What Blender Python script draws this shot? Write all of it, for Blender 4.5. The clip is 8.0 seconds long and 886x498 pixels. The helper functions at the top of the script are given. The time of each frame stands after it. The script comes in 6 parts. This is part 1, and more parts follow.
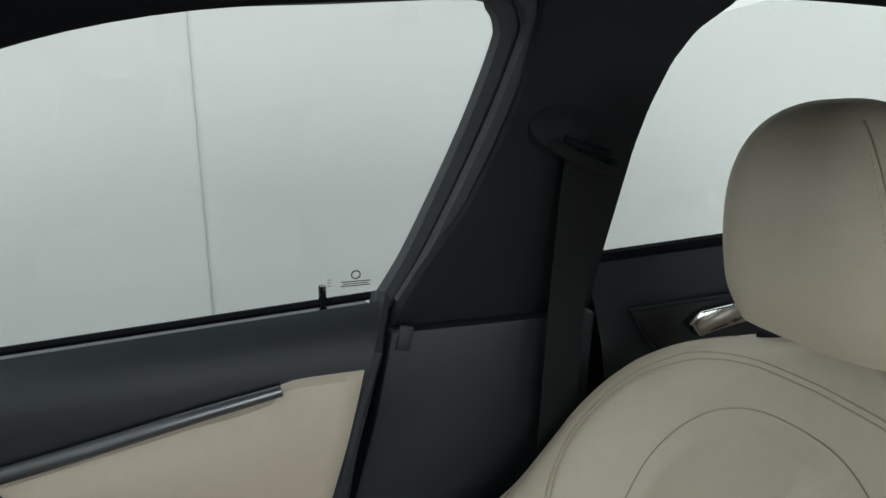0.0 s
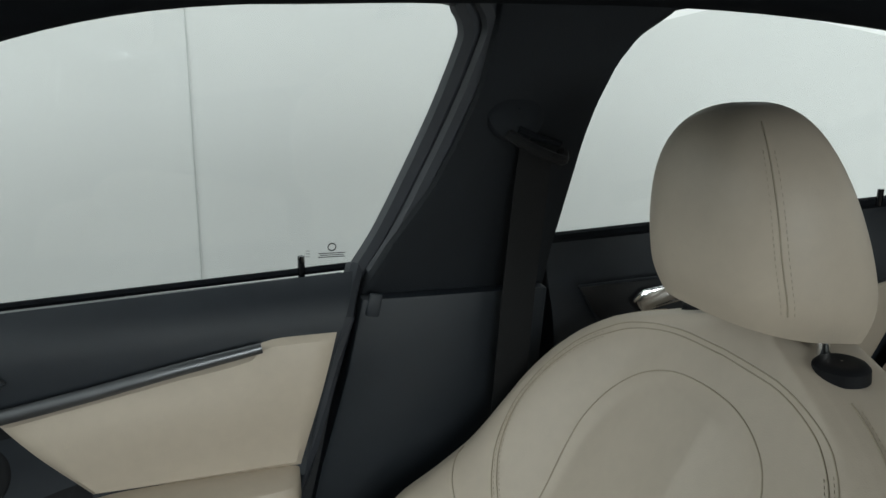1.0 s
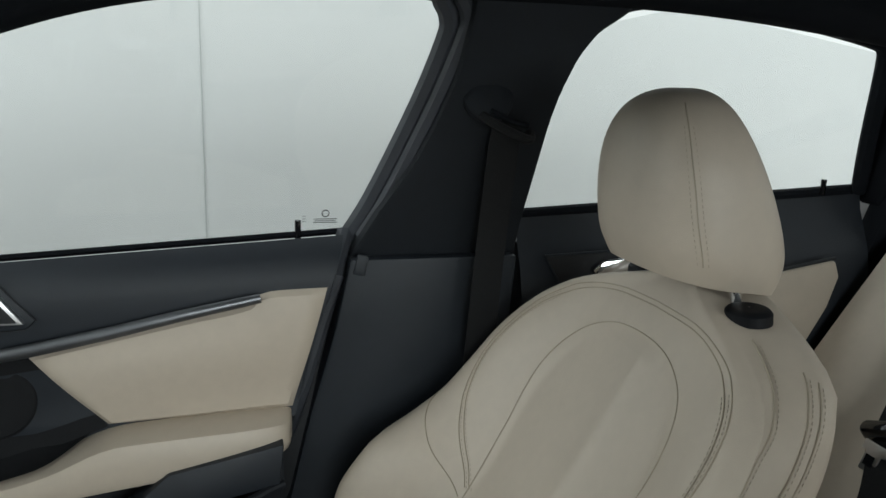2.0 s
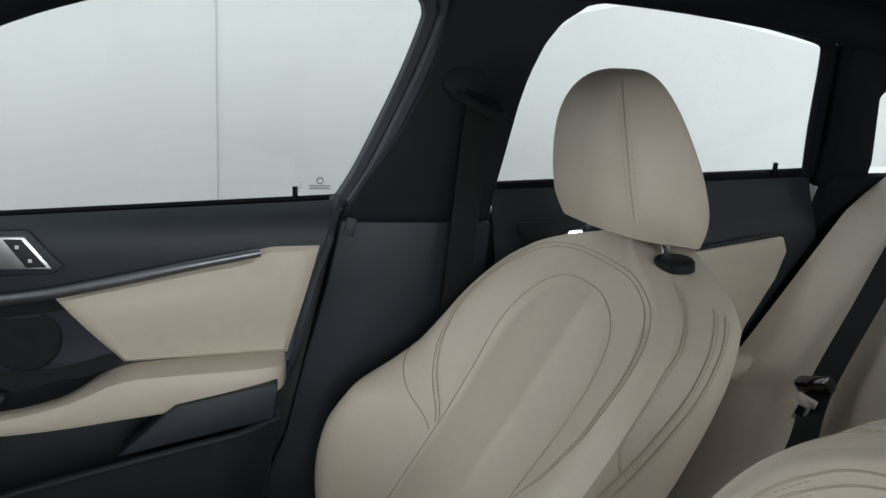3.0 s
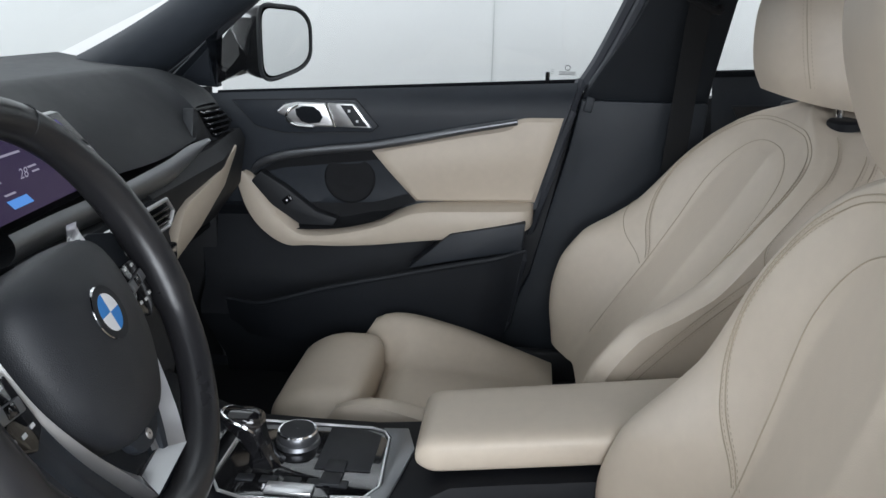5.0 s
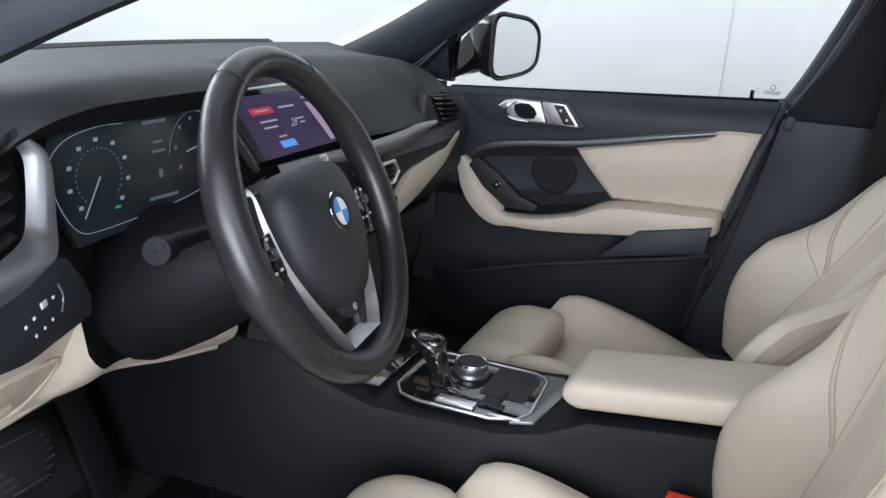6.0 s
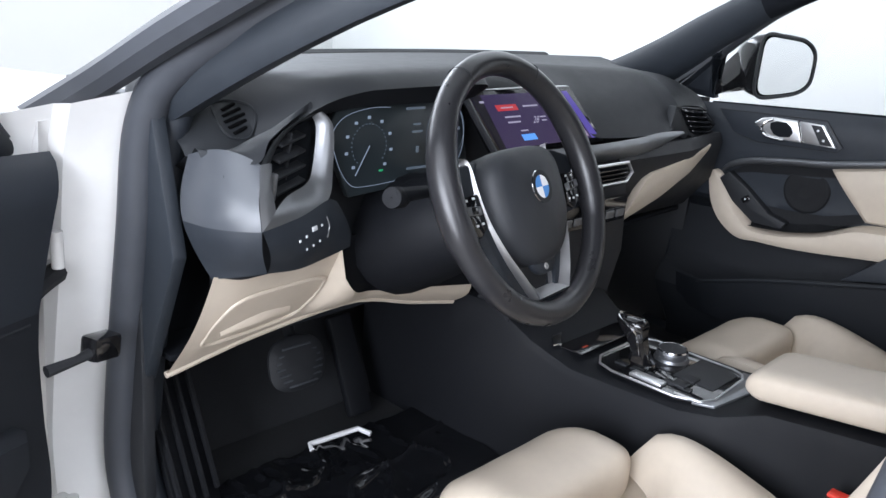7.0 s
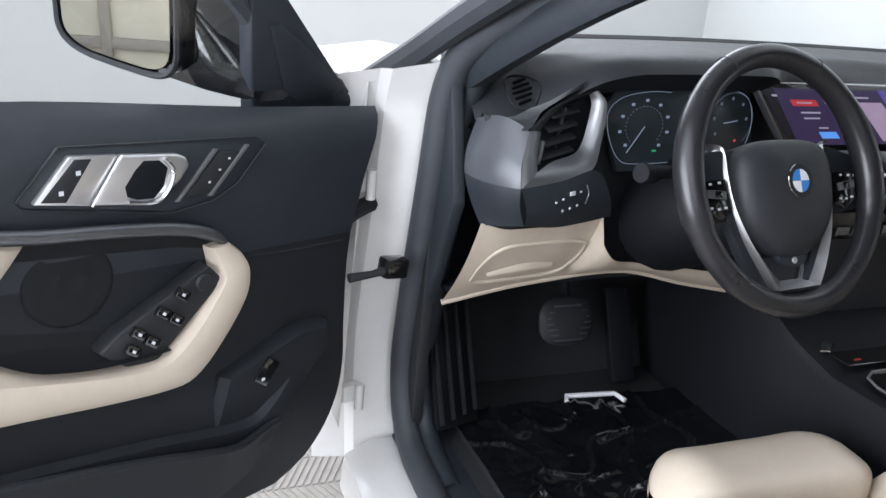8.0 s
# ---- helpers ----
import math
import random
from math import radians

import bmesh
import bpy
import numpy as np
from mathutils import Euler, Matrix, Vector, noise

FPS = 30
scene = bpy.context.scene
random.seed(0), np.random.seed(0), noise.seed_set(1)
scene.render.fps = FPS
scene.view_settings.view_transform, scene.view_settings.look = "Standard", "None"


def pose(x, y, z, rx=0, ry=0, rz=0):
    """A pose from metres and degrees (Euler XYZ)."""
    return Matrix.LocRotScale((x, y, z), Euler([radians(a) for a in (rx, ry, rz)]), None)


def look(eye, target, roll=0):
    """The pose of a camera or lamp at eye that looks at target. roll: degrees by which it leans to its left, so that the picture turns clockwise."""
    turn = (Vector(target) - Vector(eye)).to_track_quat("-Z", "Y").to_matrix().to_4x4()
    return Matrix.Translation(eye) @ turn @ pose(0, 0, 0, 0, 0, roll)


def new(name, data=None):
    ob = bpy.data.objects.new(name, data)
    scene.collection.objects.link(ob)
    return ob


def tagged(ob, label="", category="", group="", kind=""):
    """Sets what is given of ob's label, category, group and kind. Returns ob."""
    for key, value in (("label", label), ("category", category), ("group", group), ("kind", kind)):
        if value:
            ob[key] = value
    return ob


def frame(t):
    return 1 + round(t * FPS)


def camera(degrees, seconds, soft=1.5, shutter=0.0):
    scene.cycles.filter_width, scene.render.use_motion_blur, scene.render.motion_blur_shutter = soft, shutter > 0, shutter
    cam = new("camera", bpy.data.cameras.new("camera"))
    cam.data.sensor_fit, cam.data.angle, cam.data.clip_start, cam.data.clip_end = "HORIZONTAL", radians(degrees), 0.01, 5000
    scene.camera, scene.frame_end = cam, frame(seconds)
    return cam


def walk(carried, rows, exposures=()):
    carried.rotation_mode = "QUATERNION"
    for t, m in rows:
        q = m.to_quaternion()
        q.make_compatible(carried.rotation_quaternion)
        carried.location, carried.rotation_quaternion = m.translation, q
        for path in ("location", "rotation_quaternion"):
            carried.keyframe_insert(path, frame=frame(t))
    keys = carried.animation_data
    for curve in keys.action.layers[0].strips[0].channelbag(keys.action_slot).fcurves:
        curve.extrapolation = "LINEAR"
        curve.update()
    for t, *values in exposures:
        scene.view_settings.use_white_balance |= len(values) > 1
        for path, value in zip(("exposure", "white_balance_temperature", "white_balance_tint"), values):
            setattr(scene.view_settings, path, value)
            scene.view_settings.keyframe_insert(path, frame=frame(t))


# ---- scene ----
cam = camera(56.5, 8.0)
PATH = [
    (0, (-0.162, 0.358, 1.166), (1.733, -0.121, 0.744), -1.5),
    (0.5, (-0.213, 0.367, 1.18), (1.664, -0.151, 0.725), -0.6),
    (1, (-0.269, 0.354, 1.175), (1.615, -0.142, 0.723), 0.2),
    (1.5, (-0.337, 0.361, 1.167), (1.549, -0.131, 0.72), 1.2),
    (3, (-0.571, 0.339, 1.128), (1.329, -0.114, 0.698), 2.7),
    (3.5, (-0.656, 0.341, 1.12), (1.26, -0.041, 0.692), 3.1),
    (4, (-0.76, 0.35, 1.103), (1.18, 0.131, 0.666), 3.0),
    (4.2, (-0.793, 0.344, 1.099), (1.136, 0.176, 0.597), 2.6),
    (5.3, (-1.022, 0.295, 1.089), (0.858, 0.617, 0.487), 1.5),
    (5.5, (-1.065, 0.277, 1.083), (0.8, 0.689, 0.489), 2.1),
    (6, (-1.148, 0.207, 1.076), (0.633, 0.905, 0.493), 4.2),
    (6.5, (-1.222, 0.125, 1.069), (0.421, 1.102, 0.484), 5.5),
    (7, (-1.256, -0.01, 1.082), (0.144, 1.29, 0.49), 4.7),
    (7.5, (-1.264, -0.133, 1.096), (-0.156, 1.408, 0.465), 5.8),
    (8, (-1.215, -0.201, 1.102), (-0.527, 1.545, 0.41), 5.2),
]
walk(cam, [(t, look(eye, target, roll)) for t, eye, target, roll in PATH], [(0, -0.72, 6200, 2), (1.5, -0.70, 6180, 2.5), (3, -0.51, 6080, 7), (4, -0.44, 6050, 8), (5.5, -0.15, 5930, 12), (6.5, 0.08, 5850, 13), (7, 0.23, 5850, 14), (7.5, 0.34, 5820, 14), (8, -0.04, 5950, 14)])

# ---- world, lamps ----
world = bpy.data.worlds.new("studio_world")
scene.world = world
world.use_nodes = True
world.node_tree.nodes["Background"].inputs[0].default_value = (0.9, 0.95, 1.0, 1)
world.node_tree.nodes["Background"].inputs[1].default_value = 0.25


# ---- materials ----
def mat(name, col, rough=0.5, metal=0.0, var=0.12, scale=40.0, bump=0.0, bscale=400.0, coat=0.0, spec=0.5, big=3.0):
    m = bpy.data.materials.new(name)
    m.use_nodes = True
    nt = m.node_tree
    b = nt.nodes["Principled BSDF"]
    b.inputs["Roughness"].default_value = rough
    b.inputs["Metallic"].default_value = metal
    b.inputs["Coat Weight"].default_value = coat
    b.inputs["Specular IOR Level"].default_value = spec
    tc = nt.nodes.new("ShaderNodeTexCoord")

    def noise_at(s, detail=3.0):
        n = nt.nodes.new("ShaderNodeTexNoise")
        n.inputs["Scale"].default_value = s
        n.inputs["Detail"].default_value = detail
        nt.links.new(tc.outputs["Object"], n.inputs["Vector"])
        return n
    if var:
        a, c = noise_at(scale), noise_at(big)
        mx = nt.nodes.new("ShaderNodeMath")
        mx.operation = "ADD"
        nt.links.new(a.outputs["Fac"], mx.inputs[0])
        nt.links.new(c.outputs["Fac"], mx.inputs[1])
        ramp = nt.nodes.new("ShaderNodeMapRange")
        ramp.inputs["From Min"].default_value, ramp.inputs["From Max"].default_value = 0.6, 1.4
        ramp.inputs["To Min"].default_value, ramp.inputs["To Max"].default_value = 1 - var, 1 + var
        nt.links.new(mx.outputs[0], ramp.inputs["Value"])
        mul = nt.nodes.new("ShaderNodeMix")
        mul.data_type, mul.blend_type = "RGBA", "MULTIPLY"
        mul.inputs[0].default_value = 1.0
        mul.inputs[6].default_value = (*col, 1)
        nt.links.new(ramp.outputs[0], mul.inputs[7])
        nt.links.new(mul.outputs[2], b.inputs["Base Color"])
        rr = nt.nodes.new("ShaderNodeMapRange")
        rr.inputs["To Min"].default_value, rr.inputs["To Max"].default_value = max(0.02, rough - 0.07), rough + 0.07
        nt.links.new(a.outputs["Fac"], rr.inputs["Value"])
        nt.links.new(rr.outputs[0], b.inputs["Roughness"])
    else:
        b.inputs["Base Color"].default_value = (*col, 1)
    if bump:
        n = noise_at(bscale, 2.0)
        bp = nt.nodes.new("ShaderNodeBump")
        bp.inputs["Strength"].default_value = bump
        bp.inputs["Distance"].default_value = 0.001
        nt.links.new(n.outputs["Fac"], bp.inputs["Height"])
        nt.links.new(bp.outputs[0], b.inputs["Normal"])
    return m


def glow(name, col, strength):
    m = bpy.data.materials.new(name)
    m.use_nodes = True
    b = m.node_tree.nodes["Principled BSDF"]
    b.inputs["Base Color"].default_value = (0.01, 0.01, 0.01, 1)
    b.inputs["Roughness"].default_value = 0.25
    b.inputs["Emission Color"].default_value = (*col, 1)
    b.inputs["Emission Strength"].default_value = strength
    return m


def clear_glass(name, gloss=0.04, tint=(0.912, 0.92, 0.917)):
    m = bpy.data.materials.new(name)
    m.use_nodes = True
    nt = m.node_tree
    nt.nodes.remove(nt.nodes["Principled BSDF"])
    t, g, mx = nt.nodes.new("ShaderNodeBsdfTransparent"), nt.nodes.new("ShaderNodeBsdfGlossy"), nt.nodes.new("ShaderNodeMixShader")
    t.inputs[0].default_value = (*tint, 1)
    g.inputs["Roughness"].default_value = 0.02
    mx.inputs[0].default_value = gloss
    nt.links.new(t.outputs[0], mx.inputs[1])
    nt.links.new(g.outputs[0], mx.inputs[2])
    nt.links.new(mx.outputs[0], nt.nodes["Material Output"].inputs[0])
    return m


LEATHER = mat("cream_leather", (0.530, 0.460, 0.374), 0.46, var=0.05, scale=60, bump=0.25, bscale=900, big=4)
SEAM = mat("seam_thread", (0.40, 0.345, 0.262), 0.7, var=0.1)
STITCH = mat("stitch_thread", (0.42, 0.365, 0.28), 0.6, var=0.1)
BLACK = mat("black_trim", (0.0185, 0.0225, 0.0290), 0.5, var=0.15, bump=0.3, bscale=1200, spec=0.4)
SOFT = mat("soft_black_pad", (0.0150, 0.0170, 0.0200), 0.58, var=0.08, bump=0.2, bscale=1500, spec=0.4)
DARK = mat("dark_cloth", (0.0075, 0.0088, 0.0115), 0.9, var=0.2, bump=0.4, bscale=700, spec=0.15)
CARPET = mat("carpet", (0.0110, 0.0122, 0.0145), 0.95, var=0.3, scale=200, bump=1.0, bscale=500)
RUBBER = mat("rubber_seal", (0.040, 0.044, 0.053), 0.6, var=0.15)
GLOSSB = mat("gloss_black", (0.008, 0.008, 0.009), 0.08, var=0.0, coat=0.5)
MATTEB = mat("matte_black", (0.0105, 0.0118, 0.0145), 0.65, var=0.15)
SILVER = mat("satin_silver", (0.68, 0.68, 0.69), 0.32, 0.9, var=0.05)
CHROME = mat("bright_chrome", (0.75, 0.75, 0.76), 0.12, 1.0, var=0.03)
STRIPM = mat("dark_metal_strip", (0.15, 0.155, 0.165), 0.34, 0.8, var=0.08)
TRIMM = mat("satin_spoke_metal", (0.54, 0.54, 0.55), 0.32, 0.85, var=0.06)
GREYM = mat("grey_metal_trim", (0.22, 0.225, 0.235), 0.38, 0.7, var=0.08)
PAINT = mat("white_paint", (0.72, 0.713, 0.70), 0.22, var=0.03, coat=0.6)
BOOTHDOOR = mat("beige_panel", (0.50, 0.47, 0.38), 0.6, var=0.12, scale=6, big=1.5)
WALL = mat("white_wall", (0.77, 0.78, 0.778), 0.7, var=0.025, scale=1.2, big=0.5)
# white wall darkened in colour to stand for weaker light at the north end
WALL_DIM = mat("dimmed_wall", (0.60, 0.61, 0.605), 0.7, var=0.03, scale=1.2, big=0.5)
RAILM = mat("wall_rail", (0.24, 0.22, 0.19), 0.6, var=0.15)
JOINT = mat("wall_joint", (0.55, 0.57, 0.565), 0.8, var=0.1)
MIRROR = mat("mirror_glass", (0.92, 0.93, 0.93), 0.01, 1.0, var=0.0)
GLASS = clear_glass("window_glass")
SCREENGLASS = clear_glass("windscreen_glass", 0.04, (0.80, 0.82, 0.81))
WEBBING = mat("belt_webbing", (0.0045, 0.005, 0.006), 0.9, var=0.2, scale=300, bump=0.8, bscale=1500)
RED = mat("red_plastic", (0.75, 0.05, 0.03), 0.35, var=0.05)
PLASTICFILM = mat("clear_film", (0.0065, 0.0070, 0.0085), 0.12, var=0.2, scale=15, coat=0.6)
TILE = mat("floor_tile", (0.26, 0.24, 0.215), 0.6, var=0.2, scale=30)
BLUE = mat("badge_blue", (0.04, 0.22, 0.60), 0.3, var=0.0)
WHITEP = mat("badge_white", (0.8, 0.8, 0.82), 0.3, var=0.0)
ICON = mat("icon_print", (0.65, 0.66, 0.68), 0.5, var=0.0)
PRINT = mat("glass_print", (0.03, 0.03, 0.03), 0.6, var=0.0)
SATIN = mat("satin_dark_plastic", (0.034, 0.036, 0.041), 0.27, var=0.0)
CONSOLE = mat("console_black", (0.0052, 0.0059, 0.0078), 0.6, var=0.15, bump=0.3, bscale=1200, spec=0.22)
FIELD = mat("speaker_cloth", (0.0062, 0.0068, 0.0085), 0.7, var=0.25, scale=900, bump=0.8, bscale=1600, spec=0.35)
# black trim darkened: the shade low on the doors is in this colour
HARD_SHADED = mat("hard_plastic_shaded", (0.0100, 0.0120, 0.0158), 0.6, var=0.2, bump=0.5, bscale=900, spec=0.35)
VOID = mat("vent_void", (0.002, 0.002, 0.0025), 0.9, var=0.0, spec=0.1)
# lightened colour for the lit upper half of the dashboard end
SHOULDER_LIT = mat("shoulder_satin_lit", (0.060, 0.065, 0.074), 0.30, var=0.06, bump=0.1, bscale=1500)
PILLARP = mat("pillar_plastic", (0.0190, 0.0235, 0.0300), 0.5, var=0.12, bump=0.3, bscale=1200, spec=0.4)
PILLAR = mat("pillar_cloth", (0.0115, 0.0140, 0.0178), 0.8, var=0.2, bump=0.4, bscale=700, spec=0.3)


# ---- building helpers ----
BASES = {}


def thing(name, base, label, category, group="", kind=""):
    ob = new(name)
    ob.location = base
    ob.empty_display_size = 0.05
    BASES[ob.name] = Vector(base)
    return tagged(ob, label, category, group, kind)


def finish(bm, angle=38):
    bmesh.ops.remove_doubles(bm, verts=bm.verts[:], dist=1e-5)
    bmesh.ops.recalc_face_normals(bm, faces=bm.faces[:])
    for f in bm.faces:
        f.smooth = True
    lim = radians(angle)
    for e in bm.edges:
        if len(e.link_faces) == 2 and e.calc_face_angle(0) > lim:
            e.smooth = False


def part(name, bm, material, parent=None, label="", angle=38):
    finish(bm, angle)
    me = bpy.data.meshes.new(name)
    bm.to_mesh(me)
    bm.free()
    me.materials.append(material)
    ob = new(name, me)
    if parent is not None:
        ob.parent = parent
        if parent.name in BASES:
            ob.matrix_parent_inverse = Matrix.Translation(-BASES[parent.name])
    if label:
        ob["label"] = label
    return ob


def solo(name, bm, material, label, category, kind="", group="", angle=38):
    return tagged(part(name, bm, material, None, "", angle), label, category, group, kind)


def grid(fn, nu, nv, close_u=False, close_v=False, bm=None):
    """A sheet of quads through fn(u, v), u and v from 0 to 1."""
    bm = bm or bmesh.new()
    cu, cv = (nu if close_u else nu + 1), (nv if close_v else nv + 1)
    vs = [[bm.verts.new(fn(i / nu, j / nv)) for j in range(cv)] for i in range(cu)]
    for i in range(nu):
        for j in range(nv):
            q = [vs[i][j], vs[(i + 1) % cu][j], vs[(i + 1) % cu][(j + 1) % cv], vs[i][(j + 1) % cv]]
            if len(set(q)) == 4:
                bm.faces.new(q)
    return bm


def loft(rings, caps=True, closed=True, bm=None):
    bm = bm or bmesh.new()
    vs = [[bm.verts.new(p) for p in r] for r in rings]
    n = len(rings[0])
    for a, b in zip(vs, vs[1:]):
        for k in range(n if closed else n - 1):
            bm.faces.new((a[k], a[(k + 1) % n], b[(k + 1) % n], b[k]))
    if caps and closed:
        bm.faces.new(vs[0][::-1])
        bm.faces.new(vs[-1])
    return bm


def smooth_path(pts, n=8, closed=False):
    """Catmull-Rom through the points."""
    p = [Vector(q) for q in pts]
    out, m = [], len(p)
    for i in range(m if closed else m - 1):
        a, b, c, d = ((p[(i + k) % m] if closed else p[min(max(i + k, 0), m - 1)]) for k in (-1, 0, 1, 2))
        for k in range(n):
            t = k / n
            out.append(0.5 * ((2 * b) + (c - a) * t + (2 * a - 5 * b + 4 * c - d) * t * t + (3 * b - a - 3 * c + d) * t ** 3))
    if not closed:
        out.append(p[-1])
    return out


def tube(pts, r, n=8, closed=False, smooth=0, up=(0, 0, 1), flat=1.0, bm=None):
    """A round bar along the points; r a number or one per point; flat squeezes it along up."""
    path = smooth_path(pts, smooth, closed) if smooth else [Vector(p) for p in pts]
    m = len(path)
    if hasattr(r, "__len__"):
        k = len(r) - 1
        rad = [r[min(int(i / (m - 1) * k), k - 1)] * (1 - (i / (m - 1) * k - min(int(i / (m - 1) * k), k - 1))) + r[min(int(i / (m - 1) * k), k - 1) + 1] * (i / (m - 1) * k - min(int(i / (m - 1) * k), k - 1)) for i in range(m)]
    else:
        rad = [r] * m
    rings = []
    upv = Vector(up)
    for i, c in enumerate(path):
        d = (path[(i + 1) % m] - path[i - 1]) if closed or 0 < i < m - 1 else (path[1] - path[0] if i == 0 else path[-1] - path[-2])
        d.normalize()
        s = d.cross(upv)
        if s.length < 1e-4:
            s = d.cross(Vector((1, 0, 0)))
        s.normalize()
        w = s.cross(d)
        rings.append([c + rad[i] * (math.cos(a) * s + flat * math.sin(a) * w) for a in (2 * math.pi * k / n for k in range(n))])
    if closed:
        rings.append(rings[0])
    return loft(rings, caps=not closed, bm=bm)


def rbox(c, size, bevel=0.004, rot=(0, 0, 0), seg=2, bm=None):
    own = bmesh.new()
    bmesh.ops.create_cube(own, size=1)
    bmesh.ops.transform(own, matrix=Matrix.Diagonal((*size, 1)), verts=own.verts)
    if bevel:
        bmesh.ops.bevel(own, geom=own.edges[:], offset=min(bevel, 0.45 * min(size)), segments=seg, affect="EDGES", profile=0.5)
    bmesh.ops.transform(own, matrix=pose(*c, *rot), verts=own.verts)
    return merge(bm, own)


def merge(bm, own):
    if bm is None:
        return own
    tmp = bpy.data.meshes.new("tmp")
    own.to_mesh(tmp)
    bm.from_mesh(tmp)
    bpy.data.meshes.remove(tmp)
    own.free()
    return bm


def plate(pts, push, bevel=0.003, seg=2, bm=None):
    """A plate with the outline pts (3D, in order) and the thickness vector push away from its face."""
    own = bmesh.new()
    f = own.faces.new([own.verts.new(p) for p in pts])
    r = bmesh.ops.extrude_face_region(own, geom=[f])
    bmesh.ops.translate(own, vec=push, verts=[v for v in r["geom"] if isinstance(v, bmesh.types.BMVert)])
    bmesh.ops.recalc_face_normals(own, faces=own.faces[:])
    if bevel:
        bmesh.ops.bevel(own, geom=own.edges[:], offset=bevel, segments=seg, affect="EDGES", profile=0.5)
    return merge(bm, own)


def lathe(profile, c, axis="z", n=32, rot=None, bm=None):
    """Turns (radius, height) pairs about an axis through c."""
    def at(u, v):
        r, h = profile[min(int(round(v * (len(profile) - 1))), len(profile) - 1)]
        a = 2 * math.pi * u
        return Vector((r * math.cos(a), r * math.sin(a), h))
    own = grid(at, n, len(profile) - 1, close_u=True)
    m = rot if rot is not None else {"z": Matrix.Identity(4), "y": pose(0, 0, 0, -90, 0, 0), "x": pose(0, 0, 0, 0, 90, 0)}[axis]
    bmesh.ops.transform(own, matrix=Matrix.Translation(c) @ m, verts=own.verts)
    return merge(bm, own)


def lerp_keys(keys, x):
    """A smooth line through rows (x, values...), with no overshoot."""
    if x <= keys[0][0]:
        return keys[0][1:]
    if x >= keys[-1][0]:
        return keys[-1][1:]
    n = next(k for k in range(len(keys) - 1) if x <= keys[k + 1][0])
    a, b = keys[n], keys[n + 1]
    h = b[0] - a[0]
    t = (x - a[0]) / h
    out = []
    for k in range(1, len(a)):
        d = (b[k] - a[k]) / h
        d0 = (a[k] - keys[n - 1][k]) / (a[0] - keys[n - 1][0]) if n > 0 else d
        d1 = (keys[n + 2][k] - b[k]) / (keys[n + 2][0] - b[0]) if n + 2 < len(keys) else d
        m0 = 0.0 if d0 * d <= 0 else 2 * d0 * d / (d0 + d)
        m1 = 0.0 if d1 * d <= 0 else 2 * d1 * d / (d1 + d)
        out.append((2 * t ** 3 - 3 * t * t + 1) * a[k] + (t ** 3 - 2 * t * t + t) * h * m0 + (3 * t * t - 2 * t ** 3) * b[k] + (t ** 3 - t * t) * h * m1)
    return tuple(out)


def sstep(a, b, x):
    t = min(1.0, max(0.0, (x - a) / (b - a)))
    return t * t * (3 - 2 * t)


def xg(z):
    """The lean of the side glass: distance from the car's middle at a height."""
    return 0.75 - 0.38 * (z - 0.925)

# ---- studio ----
X0, X1, Y0, Y1, ZC = -4.2, 2.42, -4.5, 4.6, 3.0
solo("floor", grid(lambda u, v: (X0 + (X1 - X0) * u, Y0 + (Y1 - Y0) * v, 0), 4, 4), TILE, "beige ribbed tile floor of the photo booth", "floor", "structure")
def floor_ribs():
    """Raised ribs of the floor tiles beside the car, in slanting rows."""
    vs, fs = [], []
    for row in range(10):
        for k in range(70):
            x0, y0 = -1.75 + 0.0165 * k, 0.75 + 0.10 * row
            t = 1 if row % 2 else -1
            q = [(0, 0), (0.010, 0), (0.010 + 0.05 * t, 0.094), (0.05 * t, 0.094)]
            b = len(vs)
            vs += [(x0 + a, y0 + c, 0.0) for a, c in q] + [(x0 + a * 0.98 + 0.0005, y0 + c, 0.0018) for a, c in q]
            fs += [(b + 4, b + 5, b + 6, b + 7)] + [(b + i, b + (i + 1) % 4, b + 4 + (i + 1) % 4, b + 4 + i) for i in range(4)]
    me = bpy.data.meshes.new("floor_rib")
    me.from_pydata(vs, [], fs)
    me.materials.append(RIB)
    return tagged(new("floor_rib", me), "raised beige ribs of the floor tiles", "floor", "", "stuff")


RIB = mat("rib_tile", (0.31, 0.285, 0.25), 0.5, var=0.15, scale=30)
floor_ribs()
solo("wall_east", rbox((X1 + 0.05, 0, ZC / 2), (0.1, Y1 - Y0 + 0.2, ZC), 0), WALL, "plain white booth wall with a faint joint", "wall", "structure")
west = solo("wall_west", rbox((X0 - 0.05, 0, ZC / 2), (0.1, Y1 - Y0 + 0.2, ZC), 0), BOOTHDOOR, "beige panelled wall across from the booth", "wall", "structure")
for k in range(10):
    part("rail", rbox((X0 + 0.01, 0, 0.25 + 0.28 * k), (0.04, Y1 - Y0, 0.05), 0.004), RAILM, west)
for k in range(13):
    part("post", rbox((X0 + 0.015, -3.6 + 0.6 * k, ZC / 2), (0.05, 0.05, ZC), 0.004), RAILM, west)
solo("wall_north", rbox((0, Y1 + 0.05, ZC / 2), (X1 - X0, 0.1, ZC), 0), WALL_DIM, "booth end wall, coloured darker for its weaker light", "wall", "structure")
wall_south = solo("wall_south", rbox((0, Y0 - 0.05, ZC / 2), (X1 - X0, 0.1, ZC), 0), WALL, "pale booth end wall with a sectional door", "wall", "structure")
solo("ceiling", rbox((0, 0, ZC + 0.05), (X1 - X0 + 0.2, Y1 - Y0 + 0.2, 0.1), 0), WALL, "plain white booth ceiling", "ceiling", "structure")
